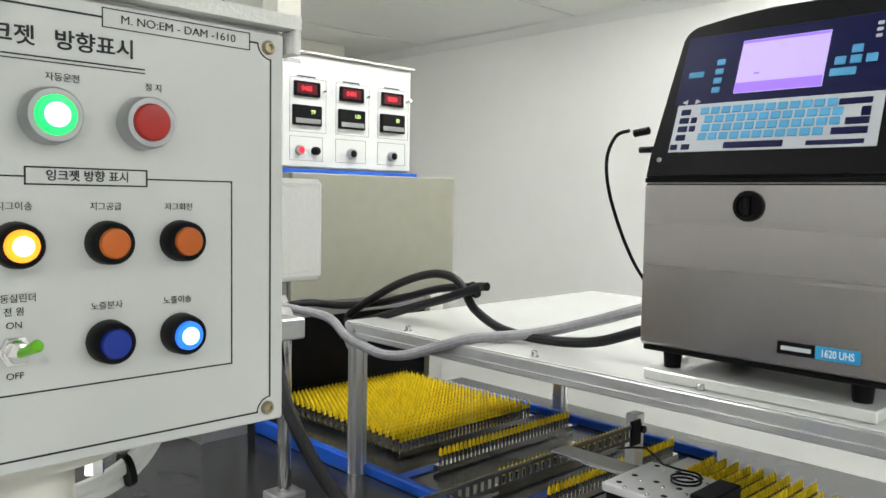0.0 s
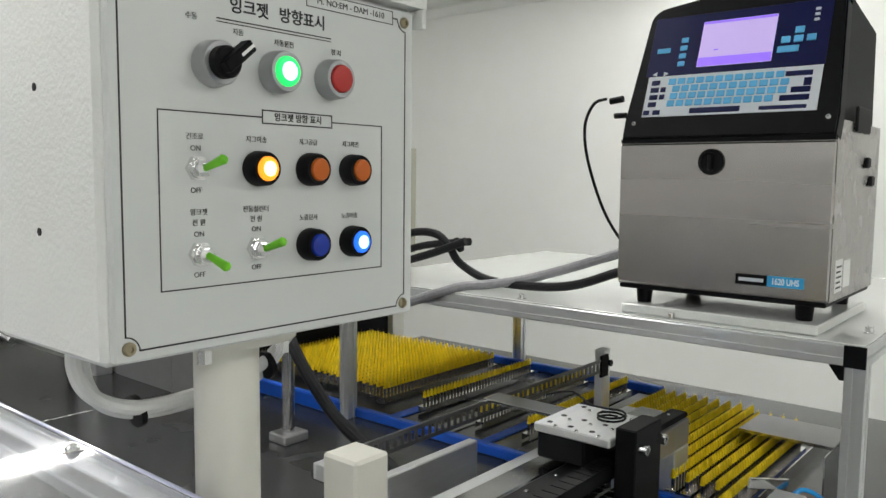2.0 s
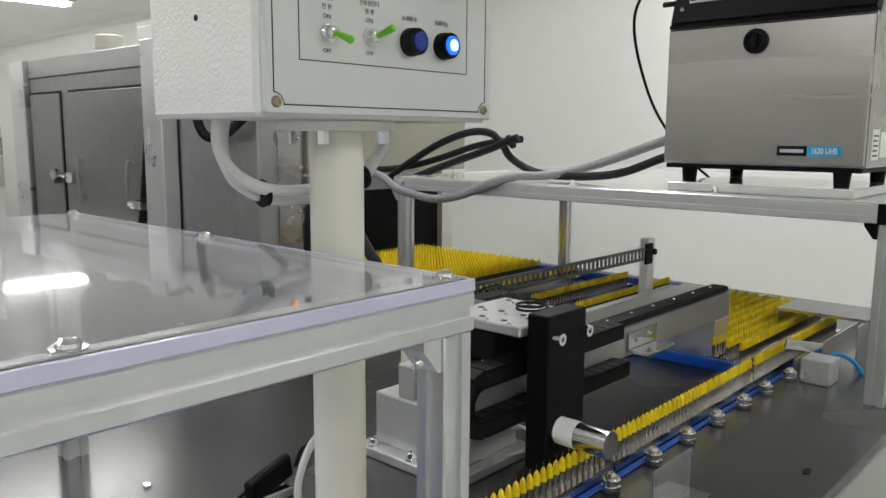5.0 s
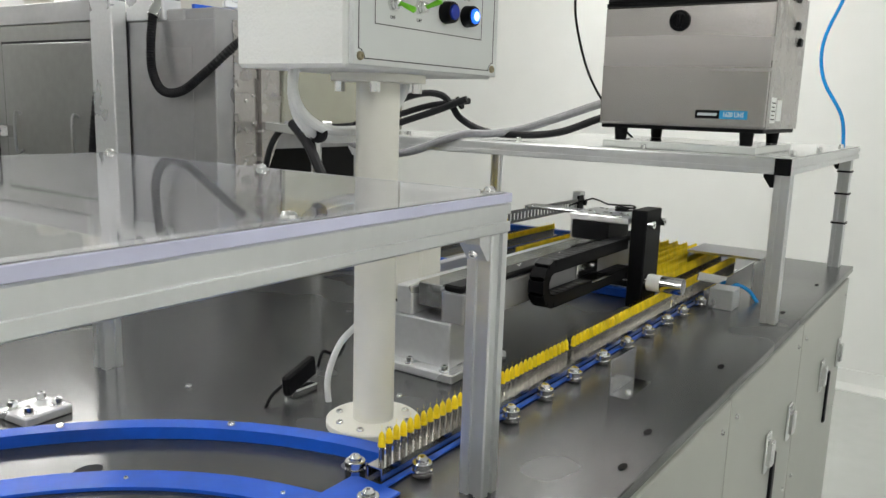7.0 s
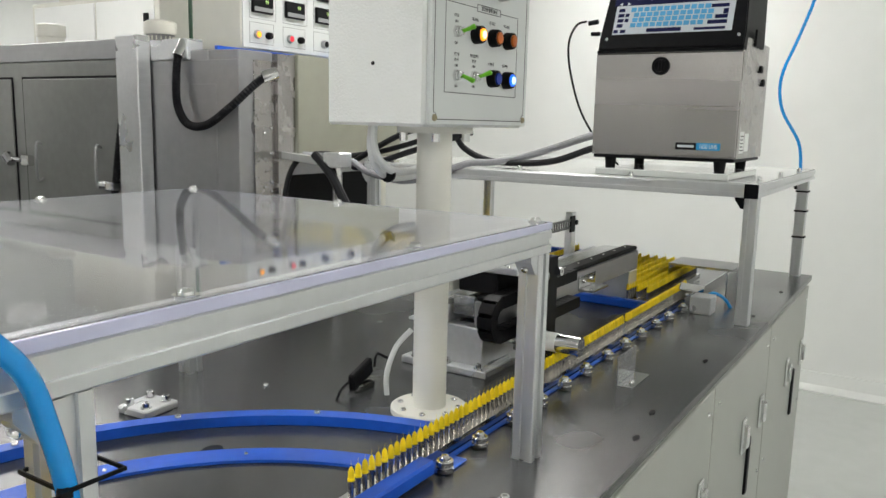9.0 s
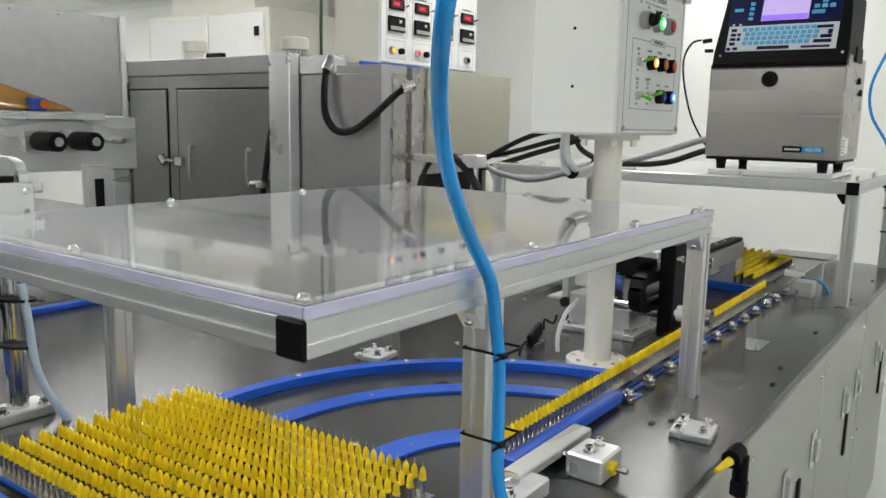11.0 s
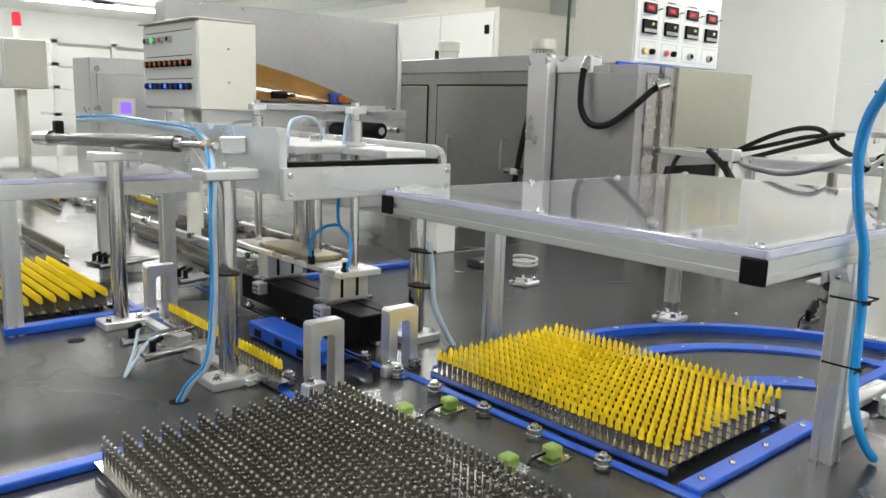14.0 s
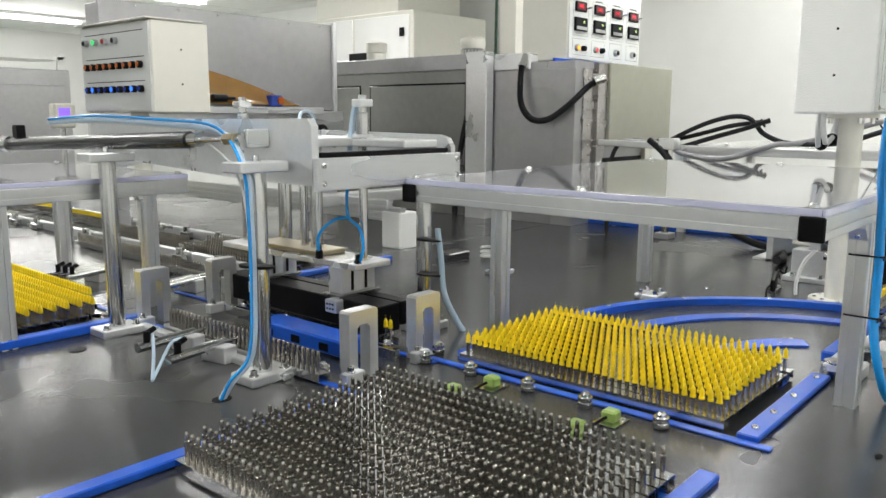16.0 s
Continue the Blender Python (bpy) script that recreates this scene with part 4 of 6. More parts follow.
cable("hose", [(1.75, 0.30, 1.282), (1.74, 0.361, 1.266), (1.74, 0.455, 1.234), (1.735, 0.554, 1.203), (1.69, 0.615, 1.190), (1.63, 0.645, 1.189), (1.60, 0.690, 1.172), (1.598, 0.777, 1.142), (1.598, 0.852, 1.130), (1.598, 0.913, 1.136), (1.60, 0.979, 1.148), (1.605, 1.06, 1.18), (1.57, 1.20, 1.19)], 0.0098, M_GREYSL, "grey sleeved cable across the shelf")
tagged(part("cable_tie", MB().lathe([(0.017, -0.003), (0.017, 0.003)], 14, pose(1.722, 0.728, 1.262, 62, 0, 12)), M_BLACK), "black cable tie round the hoses", "cable tie")

# thin blue air hose by the wall
cable("air_hose", [(2.46, -0.06, SZ), (2.47, -0.045, 1.26), (2.46, 0.01, 1.36), (2.46, 0.02, 1.46), (2.46, -0.02, 1.58), (2.47, -0.06, 1.72), (2.48, -0.10, 1.95), (2.5, -0.12, CEIL)], 0.005, M_HOSE, "thin bright blue air hose to the ceiling")
# bright blue air hose in front, tied to the cover's leg
cable("air_hose", [(-0.10, -0.16, CEIL), (-0.12, -0.155, 1.95), (-0.15, -0.15, 1.60), (-0.185, -0.142, 1.46), (-0.202, -0.130, 1.40), (-0.187, -0.110, 1.36), (-0.134, -0.070, 1.32), (-0.099, -0.050, 1.28), (-0.067, -0.040, 1.24), (-0.030, -0.032, 1.20), (0.007, -0.028, 1.16), (0.022, -0.026, 1.12), (0.032, -0.026, 1.07), (0.034, -0.026, 1.0), (0.030, -0.030, 0.96), (0.033, -0.038, 0.92), (0.062, -0.042, 0.88), (0.09, -0.045, T + 0.0065)], 0.0064, M_HOSE, "bright blue air hose hanging beside the cover", 14)
for zz in (1.082, 0.992):
    tie = MB().box(0.0255, 0.063, -0.0345, -0.033, zz, zz + 0.0025).box(0.0275, 0.063, 0.0115, 0.013, zz, zz + 0.0025).box(0.024, 0.0255, -0.0345, 0.013, zz, zz + 0.0025).box(0.063, 0.0645, -0.0345, 0.013, zz, zz + 0.0025)
    tagged(part("cable_tie", tie.box(0.020, 0.027, -0.0385, -0.033, zz - 0.001, zz + 0.0035).box(0.008, 0.022, -0.037, -0.035, zz - 0.0005, zz + 0.002), M_BLACK), "black cable tie round hose and leg", "cable tie")


# ---- oven and what stands behind it ----
oven = thing("drying_oven", (0, 0, 0), "grey steel drying oven with doors, pole and hood", "oven")
OX = 1.475
part("body", MB().box(OX, 2.33, 1.501, 2.86, 0.05, 1.50, 0.004), M_OVEN_L, oven, "grey painted oven body")
part("top_rail", MB().box(OX - 0.012, OX + 0.05, 1.875, 2.86, 1.480, 1.545, 0.002), M_OVEN_L, oven, "light steel top rail")
part("top_rail", MB().box(OX - 0.012, OX + 0.05, 1.580, 1.757, 1.470, 1.535, 0.002), M_PLATE, oven, "light steel top rail")
sec = part("door", MB().box(OX - 0.010, OX, 1.875, 2.855, 0.30, 1.478, 0.002), M_OVEN, oven, "dark grey door panel")
for a, b, z0, z1 in ((1.912, 2.497, 0.66, 1.418), (2.575, 2.845, 0.66, 1.418)):
    part("door_seal", MB().box(OX - 0.0125, OX - 0.0095, a - 0.008, b + 0.008, z0 - 0.008, z1 + 0.008), M_BLACK, sec, "dark seal round the door leaf")
    part("door_leaf", MB().box(OX - 0.017, OX - 0.010, a, b, z0, z1, 0.003), M_OVEN, sec, "inset door leaf")
for y in (2.03, 2.39):
    part("handle", MB().tube([(OX - 0.018, y, 1.18), (OX - 0.040, y, 1.18), (OX - 0.040, y, 1.055), (OX - 0.018, y, 1.055)], 0.005, 8, 4), M_OVEN_L, sec, "bent steel handle")
part("latch", MB().box(OX - 0.045, OX - 0.017, 2.445, 2.492, 1.098, 1.138, 0.004).cyl((OX - 0.040, 2.492, 1.118), (OX - 0.040, 2.57, 1.121), 0.010, 14).cyl((OX - 0.045, 2.55, 1.107), (OX - 0.045, 2.582, 1.135), 0.018, 10), M_CHROME, sec, "chrome latch with a clamp knob")
part("latch", MB().cyl((OX - 0.04, 2.36, 0.86), (OX - 0.04, 2.47, 0.865), 0.012, 14).cyl((OX - 0.045, 2.42, 0.865), (OX - 0.045, 2.46, 0.87), 0.028, 14), M_CHROME, sec, "chrome clamp knob")
side = part("side_panel", MB().box(OX - 0.006, OX, 1.365, 1.755, 0.30, 1.468, 0.002), M_OVEN_L, oven, "grey steel side panel")
part("inset", MB().box(OX - 0.008, OX - 0.006, 1.46, 1.72, 0.76, 1.395, 0.001), M_OVEN_L, side, "faint pressed inset")
part("pole", MB().box(OX - 0.060, OX - 0.010, 1.760, 1.872, 0.0, 1.548, 0.003), M_PLATE, oven, "square aluminium pole")
part("frame_post", MB().box(OX - 0.03, OX + 0.10, 2.862, 3.00, 0.0, 1.548, 0.003), M_PLATE, oven)
# hood over the outlet
part("end_bay", MB().box(OX + 0.001, 1.62, 1.372, 1.50, 0.05, 1.498, 0.003), M_OVEN_L, oven, "grey steel end of the oven")
part("hood_side", MB().prism([(1.621, 1.495), (1.699, 1.495), (1.699, 1.165), (1.621, 1.0)], "y", 1.352, 1.500), M_BRUSH, oven, "steel hood side with a slanted edge")
part("hood", MB().box(1.70, 2.27, 1.34, 1.50, 1.165, 1.498, 0.003), M_HOODG, oven, "olive-grey hood box")
part("corner_strip", MB().box(OX + 0.06, 1.62, 1.366, 1.3715, 0.98, 1.47, 0.001), M_BRUSH, oven, "steel corner strip with screws")
for z in (1.05, 1.08, 1.17, 1.25, 1.43):
    screw(oven, pose(1.575, 1.366, z, 90))
    screw(oven, pose(1.603, 1.366, z + 0.015, 90))
# no real opening: a flat black sheet stands in for the shade inside
part("outlet", box(1.70, 2.30, 1.493, 1.499, T + 0.002, 1.10), M_BLACK, oven, "black sheet painted as the shade of the outlet opening")
part("oven_front", box(2.305, 2.36, 1.475, 1.499, T, 1.16), M_CREAM, oven, "cream panel beside the outlet")
part("blue_edge", box(1.49, 2.24, 1.474, 1.488, 1.5, 1.512, 0.001), M_BLUE, oven, "thin blue protective strip")
cable("conduit", [(1.447, 1.838, 1.460), (1.437, 1.853, 1.375), (1.437, 1.899, 1.206), (1.437, 1.928, 1.065), (1.428, 1.937, 0.924), (1.437, 1.937, 0.455)], 0.0112, M_RUBBER, "ribbed black conduit down the oven face")
cable("conduit", [(1.447, 1.604, 1.488), (1.437, 1.604, 1.413), (1.428, 1.590, 1.328), (1.419, 1.533, 1.272), (1.428, 1.458, 1.272), (1.456, 1.383, 1.328), (1.513, 1.327, 1.403), (1.541, 1.289, 1.427)], 0.0112, M_RUBBER, "ribbed black conduit looping to the hood")
for p, q in (((1.447, 1.604, 1.478), (1.475, 1.604, 1.525)), ((1.517, 1.313, 1.417), (1.550, 1.285, 1.431)), ((1.447, 1.836, 1.450), (1.456, 1.829, 1.488))):
    part("gland", MB().cyl(p, q, 0.0185, 12), M_CHROME, oven, "chrome conduit gland")
part("pipe_clamp", MB().box(OX - 0.065, OX - 0.012, 1.91, 1.95, 1.04, 1.07, 0.004).cyl((OX - 0.05, 1.95, 1.055), (OX - 0.05, 1.985, 1.055), 0.017, 10), M_CHROME, oven, "chrome pipe clamp")
mot = thing("fan_motor", (1.82, 2.16, 1.50), "pale grey ribbed fan motor standing on the oven", "motor")
part("case", MB().lathe([(0.052, 0.0), (0.052, 0.10), (0.055, 0.105)], 28), M_OVEN_L, mot)
for i in range(20):
    a = 2 * math.pi * i / 20
    part("rib", box(0.050, 0.058, -0.002, 0.002, 0.012, 0.095, m=pose(0, 0, 0, 0, 0, math.degrees(a))), M_CREAM, mot)
part("fan_cowl", MB().lathe([(0.060, 0.102), (0.062, 0.125), (0.060, 0.148), (0.045, 0.155)], 28), M_CREAM, mot, "white domed cowl")
mot2 = thing("fan_motor", (1.72, 2.72, 1.50), "pale grey ribbed fan motor standing on the oven", "motor")
part("case", MB().lathe([(0.05, 0.0), (0.05, 0.1), (0.056, 0.105), (0.056, 0.15), (0.04, 0.157)], 24), M_CREAM, mot2)
cable("cable", [(1.90, 2.08, 1.50), (1.90, 2.08, 1.8), (1.905, 2.07, 2.1), (1.90, 2.06, CEIL)], 0.0075, material("dark_green_cable", (0.02, 0.07, 0.035), 0.4, grain=0.1, scale=30), "dark green cable rising to the ceiling")

# temperature control cabinet on the oven
tc = thing("temperature_cabinet", (0, 0, 1.513), "white temperature control cabinet with four display columns", "control cabinet")
TA, TB, TH = 1.605, 2.225, 0.315
part("case", MB().box(TA, TB, 1.494, 1.72, 0.0, TH, 0.004), M_CREAM, tc, "cream cabinet case")
tp = part("front_panel", MB().box(TA + 0.004, TB - 0.004, 1.489, 1.4935, 0.006, TH - 0.006, 0.001), M_PANEL, tc, "pale metal front panel")
part("top_lip", MB().box(TA - 0.004, TB + 0.004, 1.478, 1.50, TH - 0.004, TH + 0.002, 0.001), M_CREAM, tc)
text_mesh("TUNNEL TEMP. CONTROL", 0.0145, M_INK, tp, pose(1.738, 1.4885, 0.287, 90), 1.0)
for i, (num, grn) in enumerate((("0485", "99"), ("0485", "99"), ("0491", "100"), ("0080", "80"))):
    cx = 1.690 + i * 0.152
    part("display", box(cx - 0.042, cx + 0.042, 1.480, 1.489, 0.196, 0.236, 0.002), M_BLACK, tp, "black digital display")
    part("display_window", box(cx - 0.035, cx + 0.030, 1.4796, 1.480, 0.203, 0.230), M_RDISP, tp, "dark red display window")
    text_mesh(num, 0.019, M_RED_ON, tp, pose(cx - 0.004, 1.4793, 0.216, 90), 0.95, 0.0003)
    part("controller", box(cx - 0.046, cx + 0.046, 1.478, 1.489, 0.118, 0.172, 0.002), M_BLACK, tp, "black temperature controller")
    text_mesh(grn, 0.016, M_GRN_DIG, tp, pose(cx + 0.016, 1.4775, 0.154, 90), 0.9, 0.0002)
    part("controller_strip", box(cx - 0.040, cx + 0.040, 1.4765, 1.4785, 0.123, 0.136), M_BEZEL, tp)
    part("toggle", MB().cyl((cx + 0.056, 1.489, 0.213), (cx + 0.06, 1.468, 0.218), 0.004, 10), M_CHROME, tp)
    fr = line_frame(MB(), cx - 0.053, cx + 0.066, 0.100, 0.246, 1.489, 0.0009)
    line_frame(fr, cx - 0.053, cx + 0.055, 0.022, 0.088, 1.489, 0.0009)
    part("print_frame", fr, M_INK, tp)
    part("print_bar", box(cx - 0.03, cx + 0.03, 1.4886, 1.489, 0.2475, 0.2515), M_INK, tp, "small unreadable print")
    if i < 2:
        push_button(tp, cx - 0.022, 1.489, 0.050, 0.013, M_AMBER_ON if i == 0 else M_RED_ON, None, M_BEZEL, 0.012)
        push_button(tp, cx + 0.028, 1.489, 0.050, 0.011, M_BLACK, None, M_BLACK, 0.016, "selector")
    else:
        push_button(tp, cx, 1.489, 0.048, 0.014, M_BLACK, None, M_BEZEL, 0.016, "selector")

# white air cabinet behind the oven
ac = thing("air_cabinet", (0, 0, 0), "white sheet-metal air handling cabinet behind the oven", "cabinet")
part("case", MB().box(2.93, 3.75, 3.58, 4.9, 0.0, 2.02, 0.006), M_CREAM, ac)
part("door", MB().box(2.92, 2.93, 3.62, 4.18, 1.1, 1.99, 0.003), M_WALL, ac)
part("door", MB().box(2.92, 2.93, 4.20, 4.86, 1.1, 1.99, 0.003), M_WALL, ac)
part("latch", MB().box(2.905, 2.92, 3.66, 3.70, 1.84, 1.90, 0.003), M_BLACK, ac)
part("switch_box", MB().box(2.88, 2.92, 4.0, 4.2, 1.67, 1.74, 0.004), M_BLACK, ac)
part("duct", MB().box(3.0, 3.7, 3.8, 4.7, 2.025, CEIL - 0.001, 0.005), M_CREAM, ac, "white duct up to the ceiling")
structure("pillar", MB().box(2.17, 2.27, 2.16, 2.26, 1.501, CEIL), M_CREAM, "cream vertical duct between oven and ceiling", "duct")

# big grey hood of the neighbouring line
gh = thing("machine_hood", (0, 0, 0), "large grey sheet-metal hood of the neighbouring machine", "machine hood")
part("front", MB().box(0.118, 1.175, 2.44, 2.455, 1.305, 1.675, 0.002), M_OVEN_L, gh, "plain grey front sheet")
part("body", MB().box(0.128, 1.165, 2.456, 2.56, 1.305, 1.665, 0.003), M_OVEN_L, gh)
part("edge_strip", MB().box(1.165, 1.185, 2.425, 2.44, 1.29, 1.685, 0.002), M_ALU, gh, "light edge strip")
for i in range(6):
    screw(gh, pose(0.25 + i * 0.17, 2.44, 1.662, 90))


def bent_sheet(front, back, bulge, thick, n=14, m=6):
    """A thin sheet between a front and a back edge, bowed upwards."""
    vs, fs = [], []
    for side in (0.0, -thick):
        for i in range(n + 1):
            u = i / n
            f = Vector(front[0]).lerp(Vector(front[1]), u)
            b = Vector(back[0]).lerp(Vector(back[1]), u) + Vector((0, 0, 0.030 * math.sin(math.pi * u)))
            for k in range(m + 1):
                w = k / m
                p = f.lerp(b, w) + Vector((0, -0.5, 1)) * bulge * (1 - u) * math.sin(math.pi * w)
                vs.append((p.x, p.y, p.z + side))
    half = (n + 1) * (m + 1)
    for i in range(n):
        for k in range(m):
            a = i * (m + 1) + k
            q = (a, a + 1, a + m + 2, a + m + 1)
            fs += [q, tuple(half + c for c in reversed(q))]
    edge = [k for k in range(m + 1)] + [i * (m + 1) + m for i in range(1, n + 1)] + [n * (m + 1) + k for k in range(m - 1, -1, -1)] + [i * (m + 1) for i in range(n - 1, 0, -1)]
    for a, b in zip(edge, edge[1:] + edge[:1]):
        fs.append((b, a, half + a, half + b))
    return MB().add(vs, fs)


part("film_guard", bent_sheet(((0.16, 2.345, 1.335), (0.95, 2.40, 1.322)), ((0.16, 2.425, 1.500), (0.95, 2.425, 1.330)), 0.020, 0.003), M_AMBERFILM, gh, "bent amber plastic guard")

# second line: beam with motors, low frame
m2 = thing("film_unit", (0, 0, 0), "film winding unit with grey beam and black motors", "machine")
part("beam", MB().box(0.10, 1.205, 2.41, 2.435, 1.10, 1.300, 0.003), M_PLATE, m2, "pale machined front beam")
part("top_bar", MB().box(0.30, 1.05, 2.36, 2.409, 1.285, 1.315, 0.003), M_PLATE, m2)
part("cross_beam", MB().box(1.15, 1.20, 2.436, 3.5, 1.10, 1.29, 0.003), M_PLATE, m2)
for x in (0.80, 0.935):
    mo = part("motor", MB().lathe([(0.030, 0), (0.034, 0.004), (0.034, 0.13), (0.026, 0.15)], 20, pose(x, 2.235, 1.212, -90, 0, 0)), M_BLACK, m2, "black geared motor")
    part("end_plate", MB().lathe([(0.016, 0), (0.016, 0.003)], 18, pose(x, 2.2345, 1.212, 90, 0, 0)), M_CHROME, mo)
    part("motor_mount", MB().box(x - 0.04, x + 0.04, 2.385, 2.4095, 1.17, 1.25, 0.002), M_PLATE, mo)
part("shaft", MB().cyl((1.06, 2.33, 1.21), (1.06, 2.41, 1.21), 0.008, 12).cyl((1.12, 2.36, 1.21), (1.12, 2.41, 1.21), 0.012, 12), M_STEEL, m2)
part("tension_bracket", MB().box(0.97, 1.07, 2.37, 2.409, 0.93, 1.12, 0.003), M_PLATE, m2)
part("slot", box(1.0, 1.035, 2.367, 2.37, 0.96, 1.07), M_BLACK, m2)
part("sensor", MB().box(0.78, 0.84, 2.37, 2.42, 1.316, 1.362, 0.005), material("blue_sensor", (0.02, 0.06, 0.35), 0.4), m2, "blue sensor with orange dial")
part("sensor_dial", MB().cyl((0.825, 2.362, 1.34), (0.825, 2.370, 1.34), 0.016, 14), M_ORANGE, m2)
part("knob", MB().cyl((0.50, 2.36, 1.345), (0.56, 2.36, 1.345), 0.014, 14).cyl((0.56, 2.36, 1.345), (0.60, 2.36, 1.345), 0.006, 10), M_BLACK, m2)
part("leg", MB().box(1.12, 1.19, 2.44, 2.52, 0.0, 1.099, 0.003), M_PLATE, m2)
part("leg", MB().box(0.12, 0.19, 2.44, 2.52, 0.0, 1.099, 0.003), M_PLATE, m2)
part("low_frame", MB().box(0.42, 0.90, 1.70, 1.76, 0.98, 1.02, 0.003), M_ALU, m2, "aluminium cross rail")
for k in range(3):
    part("rail", profile_bar(MB(), "y", (0.56 + 0.06 * k, 1.0 - 0.03 * k), 1.48, 3.2, 0.028), M_ALU, m2, "aluminium profile rail")
part("spring", MB().tube([(0.80 + 0.012 * math.cos(a), 2.5 + 0.012 * math.sin(a), 1.02 + 0.004 * a) for a in [0.9 * i for i in range(24)]], 0.0025, 6, 3), M_STEEL, m2, "small coil spring")
part("stand", MB().box(0.60, 0.68, 1.475, 1.56, T, 0.97, 0.003), M_WALL, m2, "white pedestal block")
second = thing("second_table", (0, 0, 0), "long dark steel table of the second line", "machine table")
part("top", box(-2.6, 1.55, 1.464, 4.6, T - 0.016, T, 0.0015), M_TABLE, second)
part("body", box(-2.55, 1.50, 1.48, 4.55, 0.05, T - 0.017), M_TSIDE, second)

# second control box
cb = thing("control_box", (0, 0, 0), "cream control box with three rows of lamps on a post", "control box")
part("case", MB().box(-0.010, 0.178, 1.876, 2.305, 1.285, 1.552, 0.004), M_CREAM, cb, "cream sheet-steel case")
fp = part("front_panel", MB().box(-0.015, -0.0105, 1.882, 2.299, 1.291, 1.546, 0.001), M_PANEL, cb)
part("rain_lip", MB().box(-0.028, 0.16, 1.872, 2.309, 1.5525, 1.557, 0.001), M_CREAM, cb)
for r, (z, lens, on) in enumerate(((1.50, M_BLACK, M_RED), (1.425, M_ORANGE, M_AMBER_ON), (1.355, M_BLUEL, M_BLUE_ON))):
    for i in range(4 if r == 0 else 9):
        y = 2.255 - i * (0.062 if r == 0 else 0.041)
        mat = ((M_BLACK, M_GREEN_ON, M_RED, M_BLACK)[i] if r == 0 else (on if r == 2 and (i * 7 + r) % 3 == 0 else lens))
        b = part("push_button", MB().lathe([(0.0105, 0), (0.0105, 0.012), (0.008, 0.013)], 16, pose(-0.0155, y, z, 0, -90)), M_BLACK if r else M_BEZEL, fp)
        part("lens", MB().lathe([(0.0075, 0.012), (0.007, 0.0155)], 14, pose(-0.0155, y, z, 0, -90)), mat, b)
    part("print_bar", box(-0.0158, -0.0152, 1.91, 2.27, z + 0.022, z + 0.0245), M_INK, fp, "row of small unreadable print")
part("post", MB().lathe([(0.027, 0.0), (0.027, 0.435)], 28, Matrix.Translation((0.06, 2.09, T))), M_CREAM, cb)
part("foot_flange", MB().lathe([(0.06, 0.0), (0.06, 0.01)], 32, Matrix.Translation((0.06, 2.09, T))), M_CREAM, cb)
for z in (1.37, 1.47):
    part("hole", cyl((0.085, 1.8755, z), (0.085, 1.878, z), 0.003, 10), M_BLACK, cb)
cb3 = thing("control_box", (0, 0, 0), "cream control box with lamps beside a red beacon", "control box")
part("case", MB().box(-0.155, 0.025, 3.60, 3.85, 1.345, 1.565, 0.004), M_CREAM, cb3)
part("front_panel", MB().box(-0.160, -0.1555, 3.61, 3.84, 1.350, 1.560, 0.001), M_PANEL, cb3)
for r, m in enumerate((M_BLACK, M_ORANGE, M_BLUEL)):
    for i in range(5):
        part("push_button", MB().lathe([(0.010, 0), (0.010, 0.012)], 12, pose(-0.1605, 3.81 - i * 0.03, 1.52 - r * 0.06, 0, -90)), m, cb3)
part("post", MB().lathe([(0.027, 0.0), (0.027, 0.489)], 24, Matrix.Translation((-0.065, 3.72, T))), M_CREAM, cb3)
part("beacon", MB().lathe([(0.02, 0.0), (0.02, 0.05), (0.015, 0.06)], 18, Matrix.Translation((-0.065, 3.72, 1.63))), M_RED_ON, cb3, "red warning beacon")
part("beacon_stem", MB().lathe([(0.02, 0.0), (0.02, 0.06)], 18, Matrix.Translation((-0.065, 3.72, 1.566))), M_WALL, cb3)

# far shelf and cabinets
rack = thing("storage_rack", (0, 0, 0), "white empty storage rack by the far wall", "rack")
for x in (1.56, 2.2, 2.9):
    part("upright", box(x - 0.03, x + 0.03, 9.1, 9.16, 0, 1.95), M_WALL, rack)
for z in (0.5, 0.8, 1.1, 1.4, 1.65, 1.9):
    part("rack_shelf", box(1.53, 2.93, 9.1, 9.7, z, z + 0.035), M_WALL, rack)
fc = thing("grey_cabinet", (0, 0, 0), "plain grey sheet-steel machine cabinet on the floor", "cabinet")
part("case", MB().box(0.95, 1.6, 6.0, 6.4, 0.0, 1.62, 0.006), M_OVEN_L, fc)
part("door", MB().box(1.0, 1.55, 5.99, 6.0, 0.3, 1.5, 0.003), M_OVEN_L, fc)
wp = thing("marking_unit", (0, 0, 0), "dark marking unit with a small lit display", "machine")
part("case", MB().box(-0.100, -0.030, 2.335, 2.38, 1.235, 1.315, 0.006), M_CREAM, wp)
part("stalk", MB().cyl((-0.065, 2.36, T), (-0.065, 2.36, 1.235), 0.008, 14), M_STEEL, wp, "thin steel stalk")
part("display", box(-0.086, -0.050, 2.3335, 2.335, 1.262, 1.300), M_SCREENV, wp, "small violet display")
